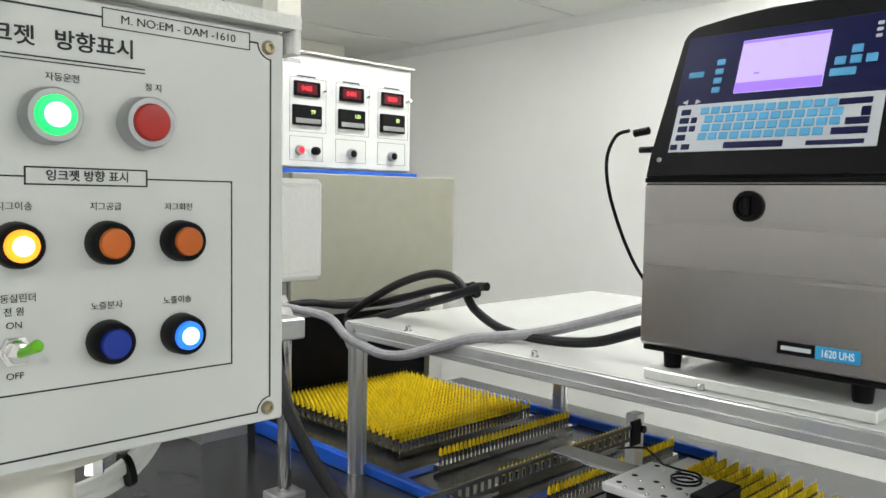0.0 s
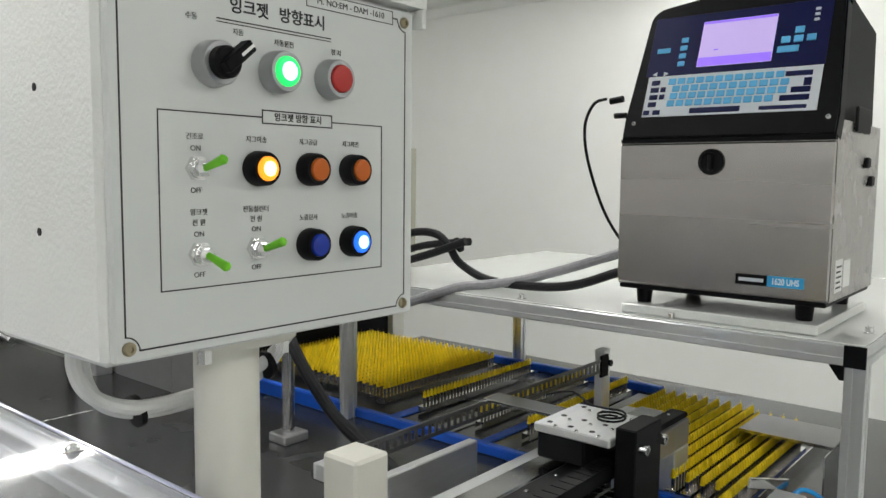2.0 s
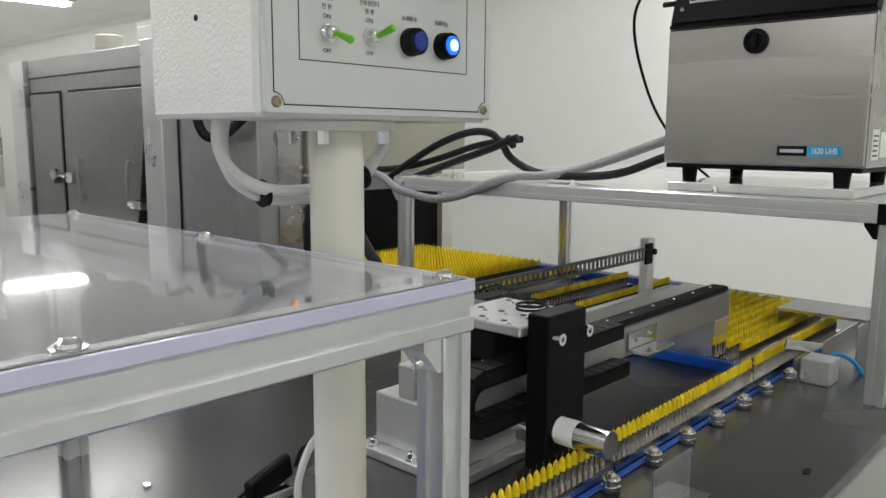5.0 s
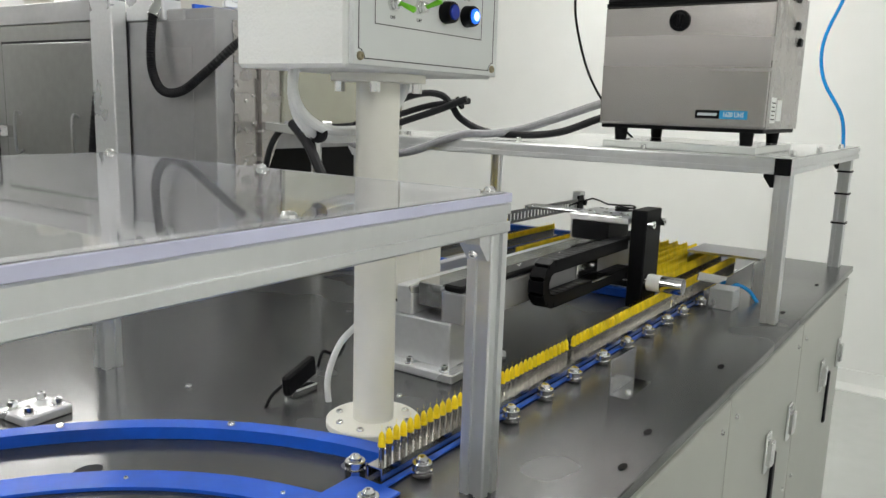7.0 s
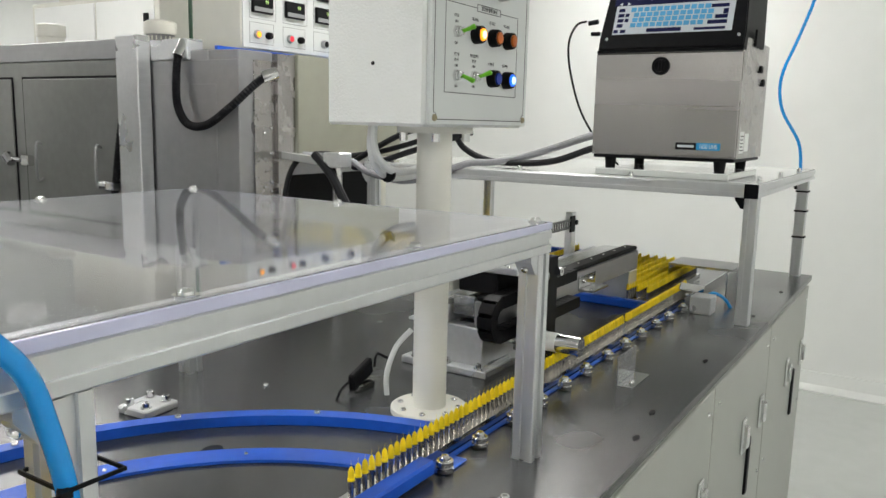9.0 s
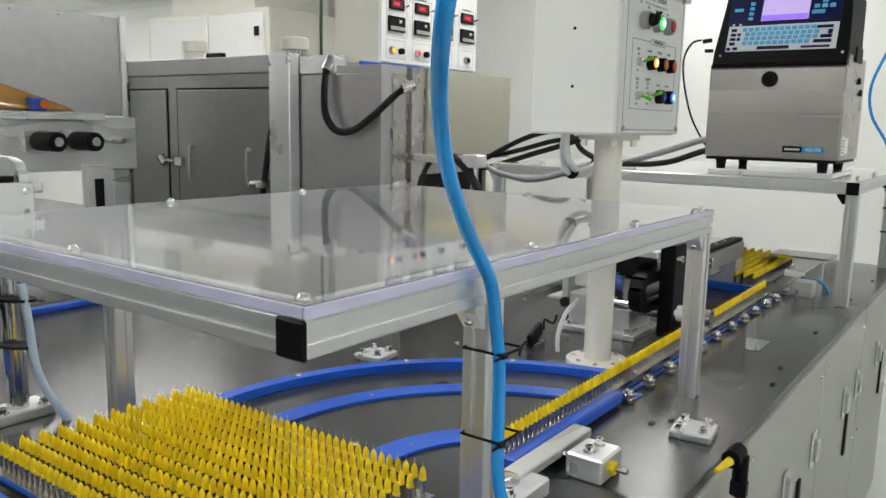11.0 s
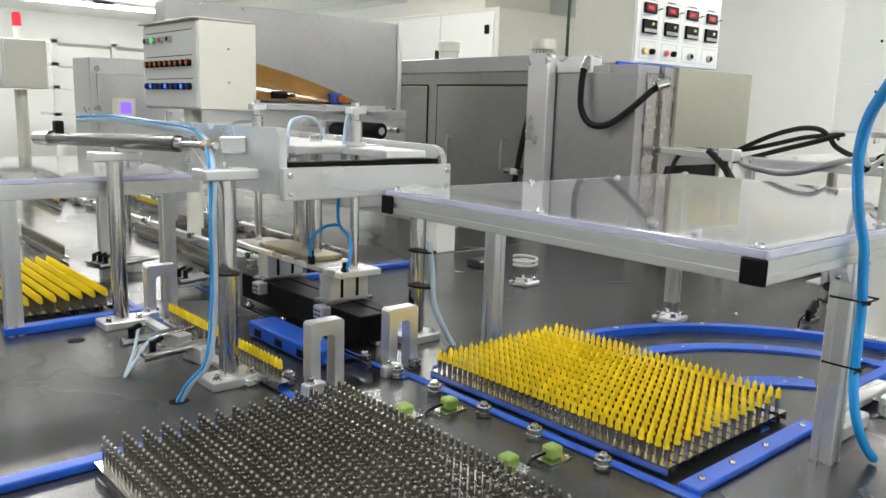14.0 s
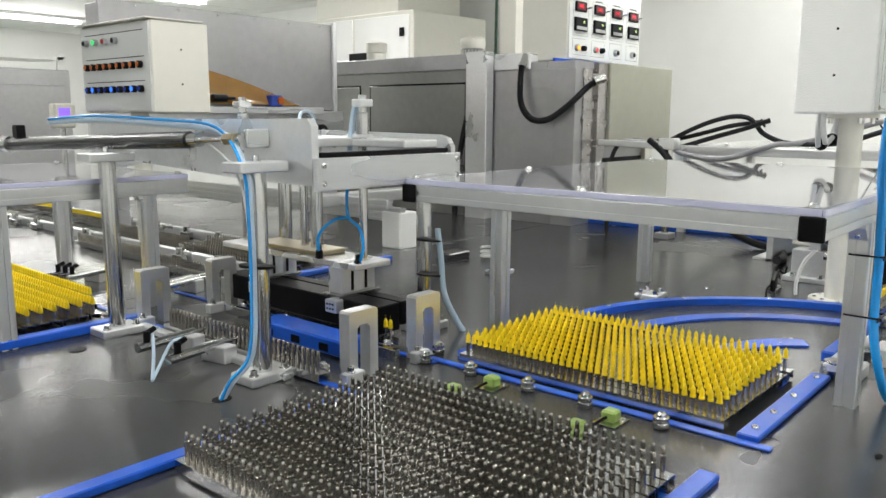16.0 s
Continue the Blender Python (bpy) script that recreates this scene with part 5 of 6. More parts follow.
# second line: sheet rails, cross blocks and valves along the table
ln = thing("second_line_rails", (0, 0, T), "pair of aluminium rails with roller blocks on the second line", "rail")
for x in (0.02, 0.285):
    part("rail", MB().box(x, x + 0.020, 1.50, 4.4, 0.0, 0.030, 0.002), M_PLATE, ln)
    for k in range(14):
        y = 1.58 + k * 0.20
        part("roller_block", MB().box(x - 0.028, x - 0.002, y, y + 0.05, 0.0, 0.024, 0.003).cyl((x - 0.015, y + 0.025, 0.024), (x - 0.015, y + 0.025, 0.042), 0.011, 12), M_STEEL, ln)


# ---- linear drive on the table ----
drive = thing("linear_drive", (0, 0, T), "linear drive rail on a pedestal with a slotted strip", "linear drive")
part("pedestal", MB().box(0.967, 1.092, 0.225, 0.370, 0.014, 0.084, 0.002), M_PLATE, drive, "milled pedestal block")
part("pedestal_base", MB().box(0.945, 1.105, 0.205, 0.385, 0.0, 0.014, 0.002), M_PLATE, drive)
for y in (0.225, 0.29, 0.36):
    screw(drive, (0.955, y, 0.014), BOLT, "bolt")
part("motor_block", MB().box(1.033, 1.092, 0.331, 0.392, 0.0845, 0.215, 0.004), M_CREAM, drive, "white motor housing")
part("rail", MB().box(0.97, 1.74, 0.205, 0.245, 0.0845, 0.132, 0.002), M_OVEN_L, drive, "aluminium rail body")
part("rail", MB().box(0.97, 1.74, 0.300, 0.330, 0.0845, 0.130, 0.002), M_PLATE, drive, "aluminium rail body")
part("belt_cover", MB().box(0.98, 1.73, 0.250, 0.296, 0.100, 0.138, 0.002), M_STEEL, drive, "shiny belt cover")
part("rail_cap", MB().box(0.97, 1.74, 0.208, 0.242, 0.1325, 0.143, 0.003), M_BLACK, drive, "black rail cap")
for i in range(10):
    screw(drive, (1.02 + i * 0.075, 0.226, 0.143), SCREW_S)
part("end_support", MB().box(1.68, 1.74, 0.205, 0.33, 0.0, 0.084, 0.002), M_PLATE, drive)
strip = MB()
for i in range(47):
    x = 1.134 + i * 0.01565
    strip.box(x, x + 0.0062, 0.437, 0.4395, 0.162, 0.178)
strip.box(1.132, 1.87, 0.4368, 0.4397, 0.156, 0.1622).box(1.132, 1.87, 0.4360, 0.4405, 0.1778, 0.184)
part("slotted_strip", strip, M_DARKST, drive, "slotted steel strip")
part("strip_post", MB().box(1.855, 1.885, 0.440, 0.462, 0.0, 0.20, 0.002), M_PLATE, drive)
part("strip_clip", MB().box(1.835, 1.865, 0.434, 0.4395, 0.146, 0.192, 0.001).cyl((1.87, 0.430, 0.172), (1.87, 0.465, 0.172), 0.007, 12), M_BLACK, drive)
part("strip_clip", MB().box(1.126, 1.146, 0.4345, 0.442, 0.150, 0.190, 0.001), M_BLACK, drive, "black strip clamp")
part("strip_arm", MB().box(1.06, 1.126, 0.4362, 0.4402, 0.160, 0.182, 0.001).box(1.06, 1.075, 0.393, 0.436, 0.160, 0.182, 0.001), M_PLATE, drive, "aluminium arm that holds the strip")
part("guide_plate", MB().box(1.22, 1.50, 0.50, 0.52, 0.004, 0.085, 0.002).box(1.22, 1.50, 0.52, 0.56, 0.0, 0.006), M_PLATE, drive, "aluminium angle plate")

slide = thing("carriage", (1.57, 0, T), "carriage with black arm that travels on the linear drive", "carriage")
part("plate", MB().box(-0.055, 0.075, 0.163, 0.288, 0.186, 0.199, 0.002), M_PLATE, slide, "aluminium carriage plate")
part("runner", MB().box(-0.05, 0.06, 0.205, 0.285, 0.146, 0.1855, 0.003), M_BLACK, slide, "dark carriage runner")
for x in (-0.05, -0.01, 0.05):
    for y in (0.20, 0.235, 0.270):
        part("hole", MB().lathe([(0.0045, -0.001), (0.0045, 0.0004)], 12), M_BLACK, slide, "", (x + 0.012, y, 0.199))
        screw(slide, (x - 0.002, y - 0.018, 0.199), SCREW_S)
part("arm", MB().box(-0.042, 0.040, 0.130, 0.162, 0.020, 0.215, 0.002), M_BLACK, slide, "black anodised arm")
for x in (-0.030, 0.030):
    part("bolt", MB().lathe([(0.0075, 0), (0.0075, 0.012), (0.0035, 0.012), (0.0035, 0.008)], 14, pose(x, 0.130, 0.188, 90)), M_CHROME, slide)
part("pusher", MB().cyl((-0.02, 0.055, 0.072), (-0.02, 0.29, 0.072), 0.0165, 24), M_STEEL, slide, "polished round pusher")
part("pusher_label", MB().cyl((-0.02, 0.098, 0.072), (-0.02, 0.125, 0.072), 0.0168, 24), M_WALL, slide)
part("wire_loop", MB().tube([(0.02 + 0.020 * math.cos(a), 0.20 + 0.020 * math.sin(a), 0.203 + 0.0008 * a) for a in [0.5 * i for i in range(26)]] + [(0.045, 0.25, 0.21), (0.08, 0.30, 0.215), (0.11, 0.37, 0.19)], 0.0018, 6, 2), M_BLACK, slide, "coiled thin black wire")
part("bracket", MB().box(0.01, 0.055, 0.289, 0.43, 0.188, 0.194, 0.001), M_STEEL, slide)
# drag chain: links along a bent run
chain = thing("drag_chain", (1.40, 0.185, T), "black plastic drag chain folded beside the rail", "cable chain")


def chain_link(p, ang):
    return part("link", MB().box(-0.0095, 0.0095, -0.014, 0.014, -0.011, -0.0085).box(-0.0095, 0.0095, -0.014, 0.014, 0.0085, 0.011).box(-0.0115, 0.0115, -0.014, -0.0115, -0.011, 0.011, 0.001).box(-0.0115, 0.0115, 0.0115, 0.014, -0.011, 0.011, 0.001), M_BLACK, chain, "", pose(p[0], 0, p[1], 0, ang, 0))


R = 0.030
for i in range(15):
    chain_link((i * 0.021, 0.146), 0)
for i in range(5):
    a = math.pi / 2 + (i + 0.5) * math.pi / 5
    chain_link((-0.012 + R * math.cos(a), 0.116 + R * math.sin(a)), -math.degrees(a) + 90)
for i in range(16):
    chain_link((i * 0.021, 0.086), 0)
cl = thing("chain_bracket", (1.39, 0.18, T), "steel angle that holds the drag chain", "bracket")
part("angle", MB().box(-0.045, 0.045, -0.012, 0.024, 0.092, 0.097, 0.001).box(-0.045, 0.045, 0.0195, 0.0245, 0.097, 0.124, 0.001), M_STEEL, cl)
for x in (-0.022, 0.022):
    screw(cl, pose(x, 0.0195, 0.111, 90))

# stop block with sensor at the end of the line, guide cheek, plates
gb = thing("line_cover", (0, 0, T), "bent stainless cover over the end of the line", "cover")
part("top_sheet", MB().box(1.905, 2.03, 0.003, 0.172, 0.077, 0.080), M_OVEN_L, gb, "steel top sheet")
part("lip", MB().box(1.9035, 1.9050, 0.003, 0.172, 0.0745, 0.0805), M_STEEL, gb)
part("side_sheet", MB().box(1.905, 2.03, 0.1695, 0.172, 0.050, 0.0768), M_STEEL, gb, "short folded side sheet")
part("side_sheet", MB().box(1.85, 2.03, 0.003, 0.0055, 0.0, 0.0768), M_STEEL, gb, "polished side sheet")
part("cheek", MB().box(1.72, 2.20, 0.0715, 0.074, 0.0, 0.028), M_STEEL, gb, "low polished cheek")
sb = thing("stop_block", (1.71, 0.026, T), "aluminium block with a roller lever and blue air tube", "stop block")
part("block", MB().box(-0.026, 0.026, -0.025, 0.025, 0.0, 0.044, 0.002), M_PLATE, sb)
part("lever", MB().box(-0.07, 0.03, 0.026, 0.031, 0.046, 0.064, 0.001, m=pose(0, 0, 0, 0, 12, -20)), M_STEEL, sb)
part("air_tube", MB().tube([(0.035, 0.0, 0.035), (0.06, -0.01, 0.04), (0.085, -0.03, 0.025), (0.10, -0.045, 0.0)], 0.004), M_HOSE, sb, "short blue air tube")
lb = thing("angle_bracket", (1.085, -0.012, T), "thin bent steel angle bracket on the table", "bracket")
part("angle", MB().box(-0.03, 0.065, -0.012, 0.018, 0.0, 0.0015), M_STEEL, lb)
clear = part("upright", MB().box(-0.03, 0.065, 0.0158, 0.018, 0.0015, 0.052, 0.0006), M_ACR, lb, "thin clear upright sheet")
clear.visible_shadow = False
screw(lb, (0.0, 0.0, 0.0015))


def bolted_plate(x, y, rz=0, four=True):
    p = thing("bolted_plate", pose(x, y, T, 0, 0, rz), "small aluminium plate with four socket bolts", "mounting plate", "bolted plates")
    part("plate", MB().box(-0.032, 0.032, -0.03, 0.03, 0.0, 0.012, 0.002), M_PLATE, p)
    for dx in (-0.019, 0.019):
        for dy in (-0.017, 0.017):
            screw(p, (dx, dy, 0.012), BOLT, "bolt")
    return p


for x, y, rz in ((0.505, 1.0, 8), (0.515, 0.553, 5), (0.528, -0.066, 6)):
    bolted_plate(x, y, rz)

# pivot bearing, stop screw block
pv = thing("pivot_block", (PIV[0], PIV[1], T), "aluminium pivot block of the swing arm", "pivot block")
part("block", MB().box(-0.055, 0.045, -0.040, -0.012, 0.0, 0.024, 0.003), M_PLATE, pv)
part("bearing", MB().lathe([(0.02, 0.0), (0.02, 0.028), (0.012, 0.03)], 24), M_STEEL, pv)
screw(pv, (-0.03, -0.026, 0.024), BOLT, "bolt")
st = thing("stop_screw_block", (0.315, -0.005, T), "aluminium block with an adjustable stop screw", "stop block")
part("block", MB().box(-0.035, 0.028, -0.026, 0.026, 0.0, 0.034, 0.003), M_PLATE, st)
part("stop_screw", MB().cyl((-0.01, -0.05, 0.018), (-0.01, 0.055, 0.018), 0.004, 12).cyl((-0.01, 0.045, 0.018), (-0.01, 0.056, 0.018), 0.008, 14), M_STEEL, st)
part("lock_nut", MB().lathe([(0.009, 0), (0.009, 0.008)], 6, pose(-0.01, -0.026, 0.018, 90)), M_YEL, st, "yellow-marked nut")
for x in (-0.018, 0.012):
    screw(st, (x, 0.0, 0.034), BOLT, "bolt")
ts = thing("cable_gland", (0.45, -0.135, T - 0.02), "black swivel fitting with orange cable at the table edge", "fitting")
part("fitting", MB().cyl((-0.016, -0.012, 0.036), (0.020, -0.012, 0.036), 0.0125, 16).cyl((0.006, -0.020, 0.0), (0.006, -0.020, 0.036), 0.0105, 14).cyl((0.020, -0.012, 0.036), (0.026, -0.012, 0.036), 0.009, 6).cyl((0.006, -0.020, -0.02), (0.006, -0.020, 0.0), 0.0125, 6), M_BLACK, ts)
part("tip", MB().cyl((-0.02, -0.012, 0.035), (-0.055, -0.005, 0.032), 0.006, 12, 0.003), M_YEL, ts)
part("cable", MB().tube([(0.0, -0.025, -0.02), (0.002, -0.03, -0.10), (0.0, -0.022, -0.25), (0.0, -0.02, -0.5)], 0.007), M_ORANGE, ts, "orange cable")

swing = thing("swing_arm", (PIV[0], PIV[1], T), "blue swing arm that turns the pin rows", "swing arm")
part("blue_bar", MB().box(0.06, 0.40, 0.018, 0.042, 0.004, 0.024, 0.003), M_BLUE, swing, "blue plastic bar")
part("arm_bar", MB().box(-0.02, 0.22, -0.012, 0.017, 0.012, 0.026, 0.002), M_PLATE, swing, "aluminium arm")

# sensors beside the trays
for x, y in ((-0.252, 0.450), (-0.256, 0.235), (-0.325, 0.47), (-0.325, 0.25)):
    se = thing("sensor_block", (x, y, T), "small lime green sensor block with a black lead", "sensor", "lime sensors")
    part("foot", MB().box(-0.022, 0.022, -0.018, 0.018, 0.0, 0.003), M_STEEL, se)
    part("block", MB().box(-0.011, 0.011, -0.011, 0.011, 0.003, 0.020, 0.003), M_GREENB, se)
    part("lead", MB().tube([(-0.013, 0.0, 0.012), (-0.03, 0.008, 0.005), (-0.045, 0.002, 0.003)], 0.0022), M_BLACK, se)
    screw(se, (0.017, -0.012, 0.003), SCREW_S)


# ---- pick-and-place gantry ----
ga = thing("gantry", (0, 0, T), "aluminium pick-and-place gantry on four polished posts", "gantry")
for x, y in ((-0.470, 0.757), (-0.493, 1.20), (-0.060, 0.770), (-0.060, 1.215)):
    po = part("post", MB().cyl((x, y, 0.016), (x, y, 0.340), 0.0158, 28), M_STEEL, ga, "polished round post")
    ft = part("foot_block", MB().box(x - 0.042, x + 0.042, y - 0.030, y + 0.030, 0.0, 0.016, 0.002), M_PLATE, po)
    for dx in (-0.03, 0.03):
        screw(ft, (x + dx, y - 0.018, 0.016), BOLT, "bolt")
    part("top_block", MB().box(x - 0.045, x + 0.045, y - 0.026, y + 0.026, 0.340, 0.357, 0.002), M_PLATE, po)
    part("bolt", BOLT, None, po, "", (x, y, 0.357))
part("side_plate", MB().prism([(0.690, 0.318), (0.690, 0.412), (0.700, 0.424), (1.41, 0.418), (1.43, 0.402), (1.43, 0.345), (1.30, 0.338), (0.85, 0.318)], "x", -0.412, -0.398), M_PLATE, ga, "broad milled side plate")
part("side_plate", MB().prism([(0.690, 0.318), (0.690, 0.372), (0.70, 0.388), (0.72, 0.394), (1.42, 0.402), (1.42, 0.318)], "x", -0.075, -0.062), M_PLATE, ga, "broad milled side plate with a rounded corner")
fpl = part("front_plate", MB().box(-0.412, -0.062, 0.676, 0.689, 0.310, 0.362, 0.0015), M_PLATE, ga, "milled front plate")
for x in (-0.400, -0.074):
    for z in (0.322, 0.350):
        screw(fpl, pose(x, 0.676, z, 90))
part("back_plate", MB().box(-0.397, -0.076, 1.40, 1.413, 0.320, 0.40, 0.0015), M_PLATE, ga)
part("slide_rail", MB().box(-0.392, -0.080, 0.692, 0.712, 0.358, 0.370, 0.001), M_BLACK, ga, "black slide rail")
part("slide_rail", MB().box(-0.392, -0.080, 1.30, 1.32, 0.358, 0.370, 0.001), M_BLACK, ga, "black slide rail")
cy = thing("air_cylinder", (-0.465, 0.10, T - 0.012), "long black-bodied air cylinder beside the gantry plate", "air cylinder")
part("barrel", MB().cyl((0, 0.85, 0.398), (0, 1.62, 0.371), 0.0150, 24), material("dark_barrel", (0.10, 0.10, 0.10), 0.25, 0.9, grain=0.1, scale=40), cy, "dark polished barrel")
part("end_cap", MB().cyl((0, 1.62, 0.371), (0, 1.68, 0.369), 0.0195, 24).cyl((0, 1.68, 0.369), (0, 1.76, 0.366), 0.0180, 24).cyl((0, 1.76, 0.366), (0, 1.775, 0.3655), 0.0120, 24), M_STEEL, cy)
part("rod", MB().cyl((0, 0.70, 0.403), (0, 0.85, 0.398), 0.006, 14).cyl((0, 0.82, 0.399), (0, 0.85, 0.398), 0.012, 18), M_STEEL, cy)
part("rod_nut", MB().cyl((0, 0.715, 0.4025), (0, 0.742, 0.4017), 0.0105, 6), M_GOLD, cy, "brass rod nut")
part("elbow", MB().box(-0.01, 0.01, 1.56, 1.59, 0.386, 0.416, 0.003), M_BLACK, cy)
part("bracket", MB().box(0.008, 0.052, 0.695, 0.706, 0.388, 0.418, 0.002), M_PLATE, cy)
cable("air_hose", [(-0.47, 1.49, 1.262), (-0.465, 1.30, 1.268), (-0.455, 1.05, 1.262), (-0.45, 0.88, 1.25), (-0.49, 0.76, 1.20), (-0.51, 0.72, 1.13), (-0.512, 0.715, 1.02), (-0.53, 0.70, 0.92), (-0.555, 0.715, 0.88), (-0.569, 0.726, T)], 0.0056, M_HOSEL, "pale blue air hose along the gantry", 12)
cable("air_hose", [(-0.474, 1.49, 1.268), (-0.470, 1.30, 1.276), (-0.460, 1.05, 1.270), (-0.458, 0.88, 1.258), (-0.497, 0.755, 1.20), (-0.516, 0.716, 1.13), (-0.519, 0.711, 1.02), (-0.536, 0.698, 0.92), (-0.562, 0.713, 0.88), (-0.573, 0.722, T)], 0.0026, M_HOSE, "bright blue air hose along the gantry", 12)
cable("cable", [(-0.47, 1.47, 1.262), (-0.462, 1.2, 1.262), (-0.455, 1.0, 1.250), (-0.47, 0.84, 1.21), (-0.505, 0.74, 1.15), (-0.508, 0.722, 1.02), (-0.53, 0.706, 0.92), (-0.566, 0.728, T)], 0.0022, M_WCABLE, "thin white cable along the gantry")
cable("air_hose", [(-0.30, 0.86, 1.215), (-0.29, 0.87, 1.27), (-0.25, 0.91, 1.285), (-0.18, 0.97, 1.285), (-0.12, 1.03, 1.265), (-0.10, 1.06, 1.235)], 0.0032, M_HOSEL, "pale blue air hose over the gantry")
cable("air_hose", [(-0.06, 0.735, 1.06), (-0.055, 0.73, 1.0), (-0.05, 0.725, 0.93), (-0.035, 0.71, 0.88), (-0.02, 0.70, T)], 0.006, M_HOSEL, "pale blue air hose tied to a gantry post")
for x, y, z in ((-0.06, 0.755, 1.035), (-0.06, 0.755, 0.965), (-0.49, 0.735, 1.045)):
    tagged(part("cable_tie", MB().lathe([(0.028, -0.002), (0.028, 0.002)], 18, pose(x, y, z, 0, 6, 0)), M_BLACK), "black cable tie round post and hose", "cable tie")

gr = thing("gripper_head", (-0.17, 0.95, T), "gripper head with two rods holding a black clamp bar", "gripper")
part("top_slide", MB().box(-0.13, 0.07, -0.12, 0.30, 0.372, 0.388, 0.002), M_PLATE, gr, "aluminium slide plate")
part("slide_block", MB().box(-0.03, 0.06, -0.258, -0.12, 0.372, 0.386, 0.002), M_PLATE, gr)
for y in (-0.120, 0.265):
    part("rod", MB().cyl((0, y, 0.150), (0, y, 0.468), 0.0085, 18), M_STEEL, gr, "polished guide rod")
    part("rod_clamp", MB().box(-0.017, 0.017, y - 0.013, y + 0.013, 0.446, 0.460, 0.002), M_PLATE, gr)
    part("bushing", MB().lathe([(0.0125, 0.0), (0.0125, 0.045), (0.0105, 0.047)], 22, Matrix.Translation((0, y, 0.388))), M_STEEL, gr, "polished bushing")
    part("bushing_flange", MB().lathe([(0.020, 0.0), (0.020, 0.006)], 22, Matrix.Translation((0, y, 0.388))), M_PLATE, gr)
part("air_cylinder", MB().cyl((0.0, 0.02, 0.15), (0.0, 0.02, 0.40), 0.013, 18).cyl((0.0, 0.06, 0.15), (0.0, 0.06, 0.32), 0.009, 14), M_STEEL, gr)
part("cross_plate", MB().box(-0.050, 0.045, -0.150, 0.29, 0.138, 0.150, 0.002), M_PLATE, gr, "aluminium cross plate")
part("cross_plate", MB().box(-0.040, 0.035, -0.03, 0.19, 0.1505, 0.160, 0.002), M_GOLD, gr, "brass-coloured plate")
for y in (-0.085, 0.165):
    gp = part("gripper", MB().box(-0.045, 0.045, y - 0.020, y + 0.020, 0.086, 0.1375, 0.002), M_PLATE, gr, "aluminium parallel gripper")
    for dx in (-0.018, 0.018):
        part("slot", box(dx - 0.003, dx + 0.003, y - 0.0212, y - 0.0200, 0.09, 0.134), M_BLACK, gp)
    part("jaw", MB().box(-0.055, 0.055, y - 0.024, y + 0.024, 0.078, 0.0855, 0.001), M_STEEL, gp)
    part("jaw_pad", MB().box(-0.068, -0.046, y - 0.026, y + 0.006, 0.052, 0.0775, 0.002), M_PLATE, gp, "knurled clamp pad")
    for dy in (-0.018, -0.010, -0.002):
        for dz in (0.060, 0.069):
            part("pad_hole", MB().lathe([(0.0024, -0.0003), (0.0024, 0.0008)], 8, pose(-0.068, y + dy, dz, 0, -90)), M_BLACK, gp)
for px, py, pz in ((-0.035, -0.140, 0.150), (-0.05, -0.045, 0.160)):
    part("elbow_fitting", MB().box(px - 0.006, px + 0.006, py - 0.006, py + 0.006, pz - 0.010, pz + 0.008, 0.002).cyl((px, py, pz + 0.008), (px, py, pz + 0.018), 0.005, 10), M_BLACK, gr, "black push-in fitting")
part("clamp_bar", MB().box(-0.044, 0.012, -0.205, 0.29, 0.022, 0.0765, 0.002), M_BLACK, gr, "black clamp bar")
part("clamp_bar", MB().box(0.016, 0.046, -0.205, 0.29, 0.030, 0.0765, 0.002), M_BLACK, gr, "black clamp bar")
part("hose", MB().tube([(-0.01, -0.09, 0.33), (-0.025, -0.10, 0.27), (-0.025, -0.105, 0.235), (-0.02, -0.13, 0.215), (-0.03, -0.15, 0.18), (-0.035, -0.14, 0.145)], 0.0032), M_HOSE, gr, "bright blue air tube")
part("hose", MB().tube([(-0.025, -0.105, 0.235), (-0.045, -0.085, 0.23), (-0.058, -0.055, 0.20), (-0.05, -0.045, 0.155)], 0.0032), M_HOSE, gr, "bright blue air tube")
part("hose", MB().tube([(0.0, -0.12, 0.40), (0.0, -0.11, 0.45), (-0.005, -0.10, 0.43), (-0.01, -0.09, 0.33)], 0.006), M_HOSEL, gr, "pale blue air tube")

lf = thing("lift_block", (-0.29, 0.93, T), "blue plastic lift block with square pockets", "lift block")
part("block", MB().box(-0.030, 0.030, -0.20, 0.05, 0.004, 0.034, 0.003), M_BLUE, lf)
for y in (-0.15, -0.07, 0.01):
    part("pocket", box(-0.0315, -0.030, y - 0.012, y + 0.012, 0.010, 0.024), M_BLACK, lf, "dark square pocket")
part("rail", MB().box(0.032, 0.044, -0.27, 0.25, 0.0, 0.020, 0.001), M_STEEL, lf)


def u_bridge(x, y):
    u = thing("sensor_bridge", (x, y, T), "upturned aluminium U bracket across the line", "bracket", "sensor bridges")
    h, w = 0.115, 0.064
    part("bridge", MB().prism([(-w / 2, 0), (-w / 2 + 0.018, 0), (-w / 2 + 0.018, h - 0.030), (-w / 2 + 0.024, h - 0.024), (w / 2 - 0.024, h - 0.024), (w / 2 - 0.018, h - 0.030), (w / 2 - 0.018, 0), (w / 2, 0), (w / 2, h - 0.004), (w / 2 - 0.004, h), (-w / 2 + 0.004, h), (-w / 2, h - 0.004)], "y", -0.012, 0.012), M_PLATE, u)
    part("foot", MB().box(-w / 2 - 0.02, -w / 2 + 0.018, -0.03, -0.0125, 0.0, 0.02, 0.002), M_PLATE, u)
    screw(u, (-w / 2 - 0.006, -0.021, 0.02), BOLT, "bolt")
    return u


